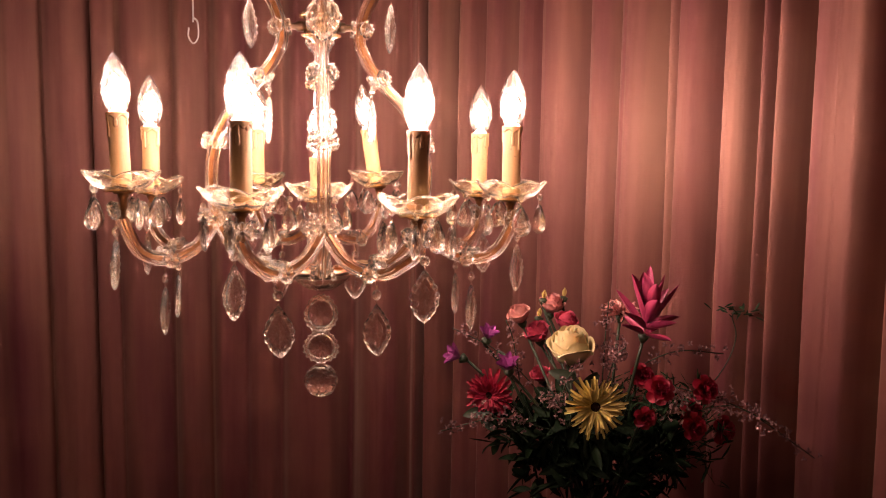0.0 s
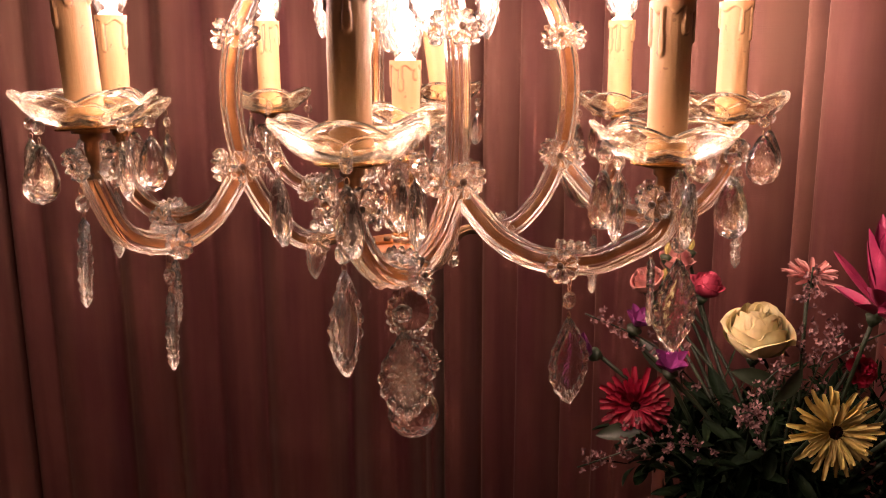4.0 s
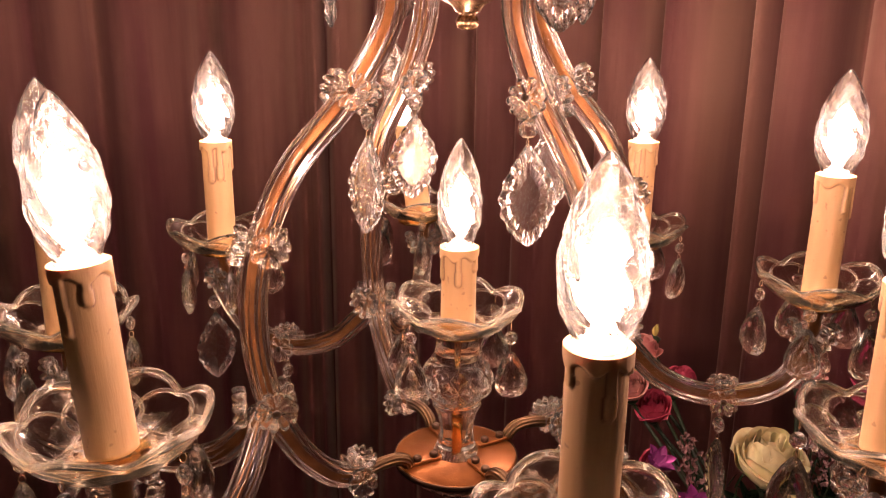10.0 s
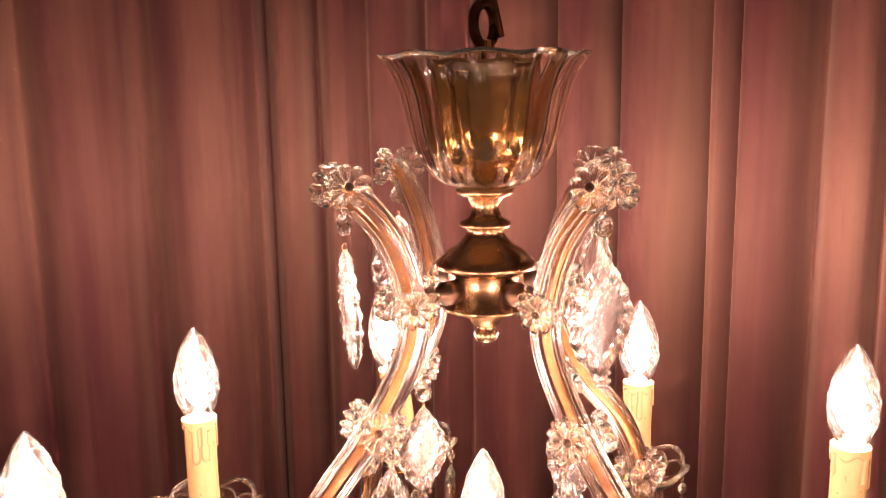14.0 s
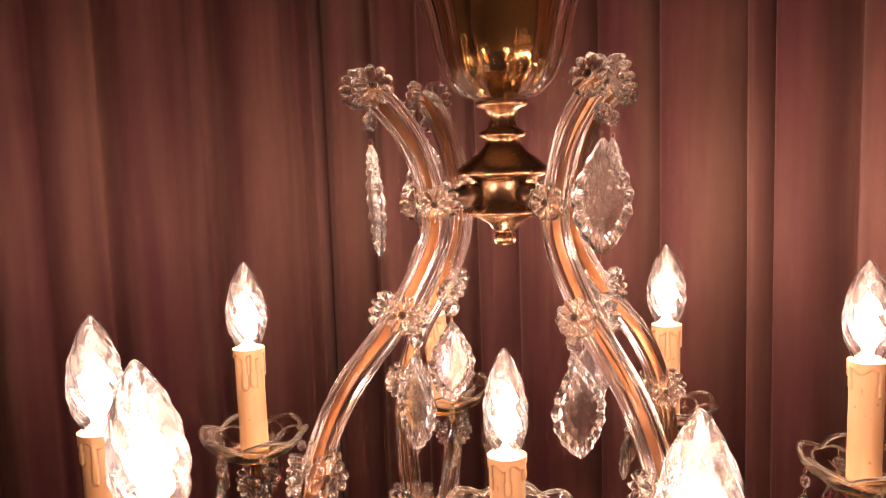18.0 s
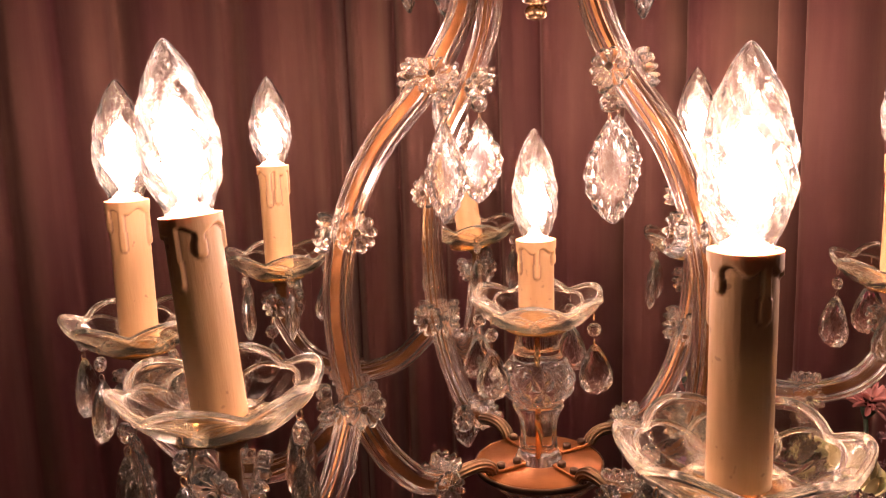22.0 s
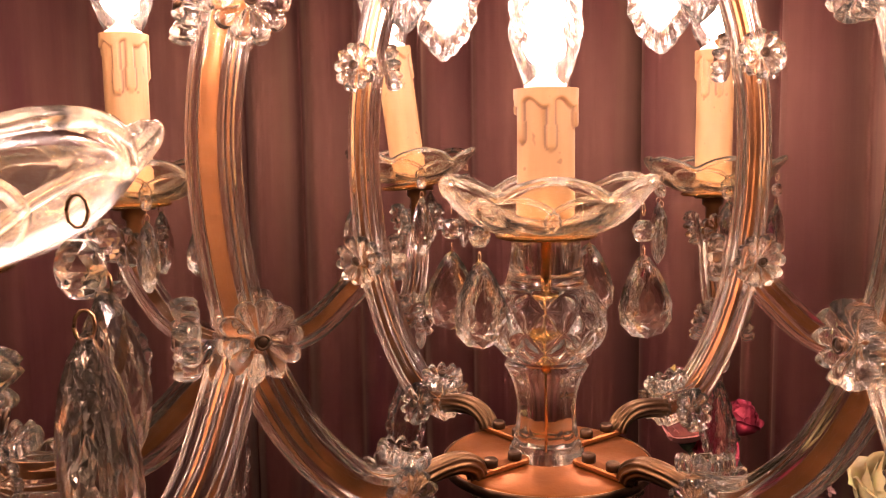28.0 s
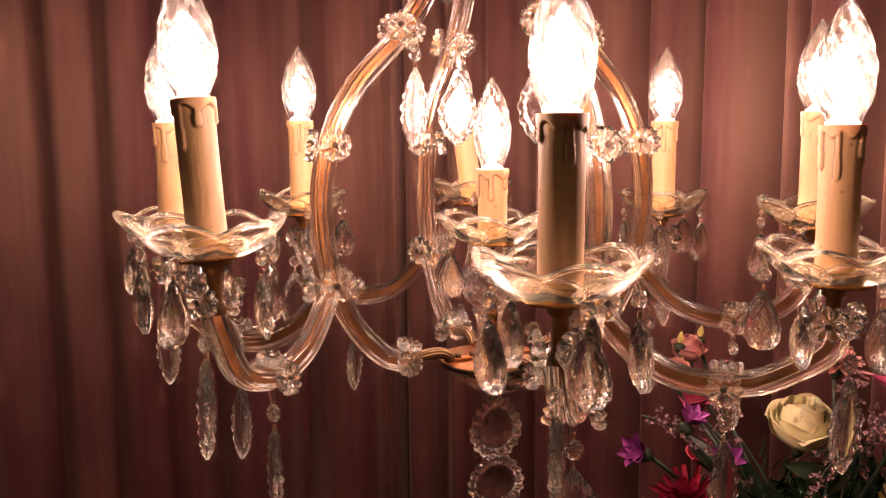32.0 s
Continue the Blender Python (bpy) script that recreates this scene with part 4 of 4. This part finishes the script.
rose((0.390, 0.090, 1.170), (-0.05, -0.28, 1.0), 0.0375, M_CREAM, "large open cream rose")
gerbera((0.407, -0.046, 1.139), (-0.12, -1, 0.12), 0.047, M_YELLOW, "yellow spider gerbera with thin petals and a dark eye", 0.0095, 0.0050, 3, 0.26, 0.80)
gerbera((0.264, 0.114, 1.108), (-0.35, -1, 0.15), 0.043, M_RED, "deep red gerbera with a dark eye", 0.008, 0.0072, 4, 0.08, 0.76)
gerbera((0.480, 0.142, 1.240), (0.1, -0.2, 1), 0.036, M_ROSE, "coral pink gerbera seen from its edge", 0.008, 0.006, 3, 0.2)
sets = []
for la, (n, le, tilt, h) in enumerate(((4, 0.056, 14, 0.0), (5, 0.068, 30, 0.010), (5, 0.074, 46, 0.020), (4, 0.072, 62, 0.028), (3, 0.062, 78, 0.036))):
    for k in range(n):
        sets.append(moved(petal(le * frng.uniform(0.75, 1.15), 0.024 * frng.uniform(0.75, 1.1), 0.38, frng.uniform(0.0, 0.25)), pose(0, 0, h, 0, 0, 360 * (k + 0.45 * la) / n + frng.uniform(-12, 12)) @ pose(0, 0.004, 0) @ pose(0, 0, 0, tilt + frng.uniform(-14, 14), frng.uniform(-22, 22), 0)))
head("curcuma", (0.494, 0.035, 1.230), (0.12, -0.2, 1), sets, M_MAGENTA, "tall magenta curcuma with pointed bracts")
for p, w, r, m, la in [((0.325, 0.25, 1.205), (-0.4, -0.25, 1.0), 0.0205, M_ROSE, "coral pink lisianthus bloom"), ((0.388, 0.33, 1.208), (0.1, -0.2, 1.0), 0.0225, M_ROSE, "coral pink lisianthus bloom"),
                       ((0.358, 0.25, 1.172), (-0.3, -0.3, 0.9), 0.0225, M_HOTPINK, "hot pink lisianthus bloom"), ((0.405, 0.27, 1.190), (0.25, -0.25, 1.0), 0.0205, M_HOTPINK, "hot pink lisianthus bloom"),
                       ((0.365, 0.245, 1.100), (-0.4, -0.4, 0.9), 0.0175, M_HOTPINK, "hot pink rosebud, half open"),
                       ((0.498, 0.06, 1.158), (0.2, -1, 0.4), 0.020, M_RED, "small deep red carnation on a thin stalk"), ((0.510, -0.005, 1.152), (0.1, -1, 0.5), 0.023, M_RED, "small deep red carnation on a thin stalk"), ((0.480, -0.045, 1.122), (0, -1, 0.2), 0.017, M_RED, "small deep red carnation on a thin stalk"),
                       ((0.598, 0.06, 1.137), (0.4, -1, 0.4), 0.023, M_RED, "small deep red carnation on a thin stalk"), ((0.571, 0.02, 1.089), (0.3, -1, 0.2), 0.022, M_RED, "small deep red carnation on a thin stalk"), ((0.628, 0.06, 1.072), (0.6, -1, 0.1), 0.024, M_RED, "small deep red carnation on a thin stalk"),
                       ((0.575, 0.05, 1.105), (0.3, -1, 0.2), 0.020, M_RED, "small deep red carnation on a thin stalk")]:
    (rose if m in (M_ROSE, M_HOTPINK) else small_bloom)(p, w, r, m, la, "lisianthus" if "lisi" in la else "rosebud" if "bud" in la else "carnation")
for p, w, r in [((0.290, 0.08, 1.159), (-0.2, -0.6, 1), 0.030), ((0.255, 0.1, 1.205), (0.2, -0.5, 1), 0.026), ((0.213, 0.122, 1.168), (-1, -0.4, 0.5), 0.030)]:
    head("purple_flower", p, w, [moved(petal(r, r * 0.5, 0.5, 0.2), pose(0, 0, 0, 0, 0, 60 * k) @ pose(0, 0, 0, 38, 0, 0)) for k in range(6)], M_PURPLE, "purple star-shaped bloom on a thin stalk")
for p in [(0.372, 0.32, 1.236), (0.412, 0.335, 1.238), (0.362, 0.30, 1.205)]:
    head("bud", p, (0.1, -0.1, 1), [moved(petal(0.017, 0.007, 0.6, 0.0), pose(0, 0, 0, 0, 0, 120 * k) @ pose(0, 0, 0, 84, 0, 0)) for k in range(3)], M_YELLOW, "slim yellow-green closed bud")


def sprig(a, b, n, spread, label="spray of tiny pale pink blossoms"):
    """A thin branching stem set with tiny blossoms."""
    a, b = Vector(a), Vector(b)
    path = smooth_path([a, (a + b) / 2 + Vector((0, 0, 0.02)), b], 16)
    ob = new("sprig", mesh("sprig", *sweep(path, circle(0.0010, 5)), M_STEM))
    tagged(ob, label, "sprig", "sprigs of the bouquet")
    sets = []
    for k in range(n):
        p = path[int(3 + 12 * (k / n))] + Vector([frng.gauss(0, spread) for _ in range(3)])
        for q in range(5):
            sets.append(moved(petal(0.0046, 0.0036, 0.4, 0.2, 0.8, 2, 2), facing(p, [frng.uniform(-1, 1), frng.uniform(-1.5, 0.4), frng.uniform(-0.4, 1)], 72 * q) @ pose(0, 0, 0, 25)))
    part("blossoms", mesh("blossoms", *join(*sets), M_STATICE), ob)


for a, b, n, s in [((0.36, 0.09, 1.10), (0.198, 0.10, 1.222), 40, 0.008), ((0.31, 0.09, 1.13), (0.285, 0.10, 1.236), 30, 0.007), ((0.44, 0.08, 1.12), (0.446, 0.08, 1.272), 40, 0.010), ((0.44, 0.06, 1.13), (0.47, 0.05, 1.205), 40, 0.010),
                   ((0.48, 0.10, 1.15), (0.640, 0.10, 1.186), 40, 0.007), ((0.55, 0.07, 1.14), (0.79, 0.08, 1.020), 60, 0.008), ((0.36, 0.05, 1.07), (0.180, 0.05, 1.065), 50, 0.009), ((0.53, 0.05, 1.08), (0.555, -0.02, 1.140), 40, 0.010),
                   ((0.38, 0.03, 1.08), (0.335, 0.0, 1.14), 30, 0.008), ((0.58, 0.06, 1.10), (0.70, 0.03, 1.09), 40, 0.009), ((0.36, 0.04, 1.10), (0.40, 0.03, 1.18), 24, 0.008)]:
    sprig(a, b, n, s)
tend = smooth_path([(0.60, 0.18, 1.05), (0.69, 0.25, 1.12), (0.712, 0.25, 1.18), (0.70, 0.24, 1.225), (0.722, 0.24, 1.232)], 24)
tw = new("tendril", mesh("tendril", *sweep(tend, circle(0.0012, 5)), M_STEM))
tagged(tw, "thin curling green tendril at the bouquet's edge", "tendril")
part("fine_leaves", mesh("fine_leaves", *join(*[moved(petal(0.018, 0.005, 0.2, 0.1), facing(tend[23] + Vector((frng.gauss(-0.01, 0.022), frng.gauss(0, 0.01), frng.gauss(0, 0.006))), (frng.gauss(0, 1), -0.5, 1), frng.uniform(0, 360))) for _ in range(26)]), M_LEAF), tw)


def foliage(name, n, centre, size, leaf, width, label):
    """A loose mass of single leaves on hidden stalks."""
    sets = []
    for _ in range(n):
        p = Vector([c + s * max(-1.5, min(1.5, frng.gauss(0, 1))) for c, s in zip(centre, size)])
        way = (p - NECK).normalized() + Vector([frng.gauss(0, 0.5) for _ in range(3)])
        le = leaf * frng.uniform(0.6, 1.3)
        sets.append(moved(petal(le, width * frng.uniform(0.7, 1.2), 0.25, frng.uniform(-0.3, 0.2)), facing(p, way, frng.uniform(0, 360)) @ pose(0, 0, 0, frng.uniform(10, 60))))
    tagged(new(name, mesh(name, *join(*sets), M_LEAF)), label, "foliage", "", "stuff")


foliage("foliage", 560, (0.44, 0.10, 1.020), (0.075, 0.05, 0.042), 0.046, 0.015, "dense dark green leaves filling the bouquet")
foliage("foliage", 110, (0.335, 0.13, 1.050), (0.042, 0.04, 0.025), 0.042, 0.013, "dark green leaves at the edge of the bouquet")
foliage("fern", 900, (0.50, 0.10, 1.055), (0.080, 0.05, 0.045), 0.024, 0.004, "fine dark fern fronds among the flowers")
for p, w, spin in [((0.262, 0.09, 1.085), (-0.3, -0.7, 0.6), 100), ((0.272, 0.09, 1.055), (-0.4, -0.6, 0.6), 60), ((0.290, 0.10, 1.150), (-0.2, -0.7, 0.6), 30), ((0.398, 0.05, 1.150), (0.1, -0.9, 0.3), 70), ((0.430, 0.06, 1.160), (0.5, -0.9, 0.3), 120), ((0.56, 0.1, 1.07), (0.5, -0.6, 0.6), 80)]:
    leaf_ob = empty("leaf", facing(p, w, spin), "single pointed green leaf on a thin stalk", "leaf", "single leaves of the bouquet")
    part("blade", mesh("blade", *petal(0.050, 0.020, 0.2, -0.2, 1.0, 10, 6), M_STEM), leaf_ob)
    stalk(leaf_ob, p, NECK + Vector((frng.uniform(-0.03, 0.03), frng.uniform(-0.03, 0.03), 0)), 0.0014)
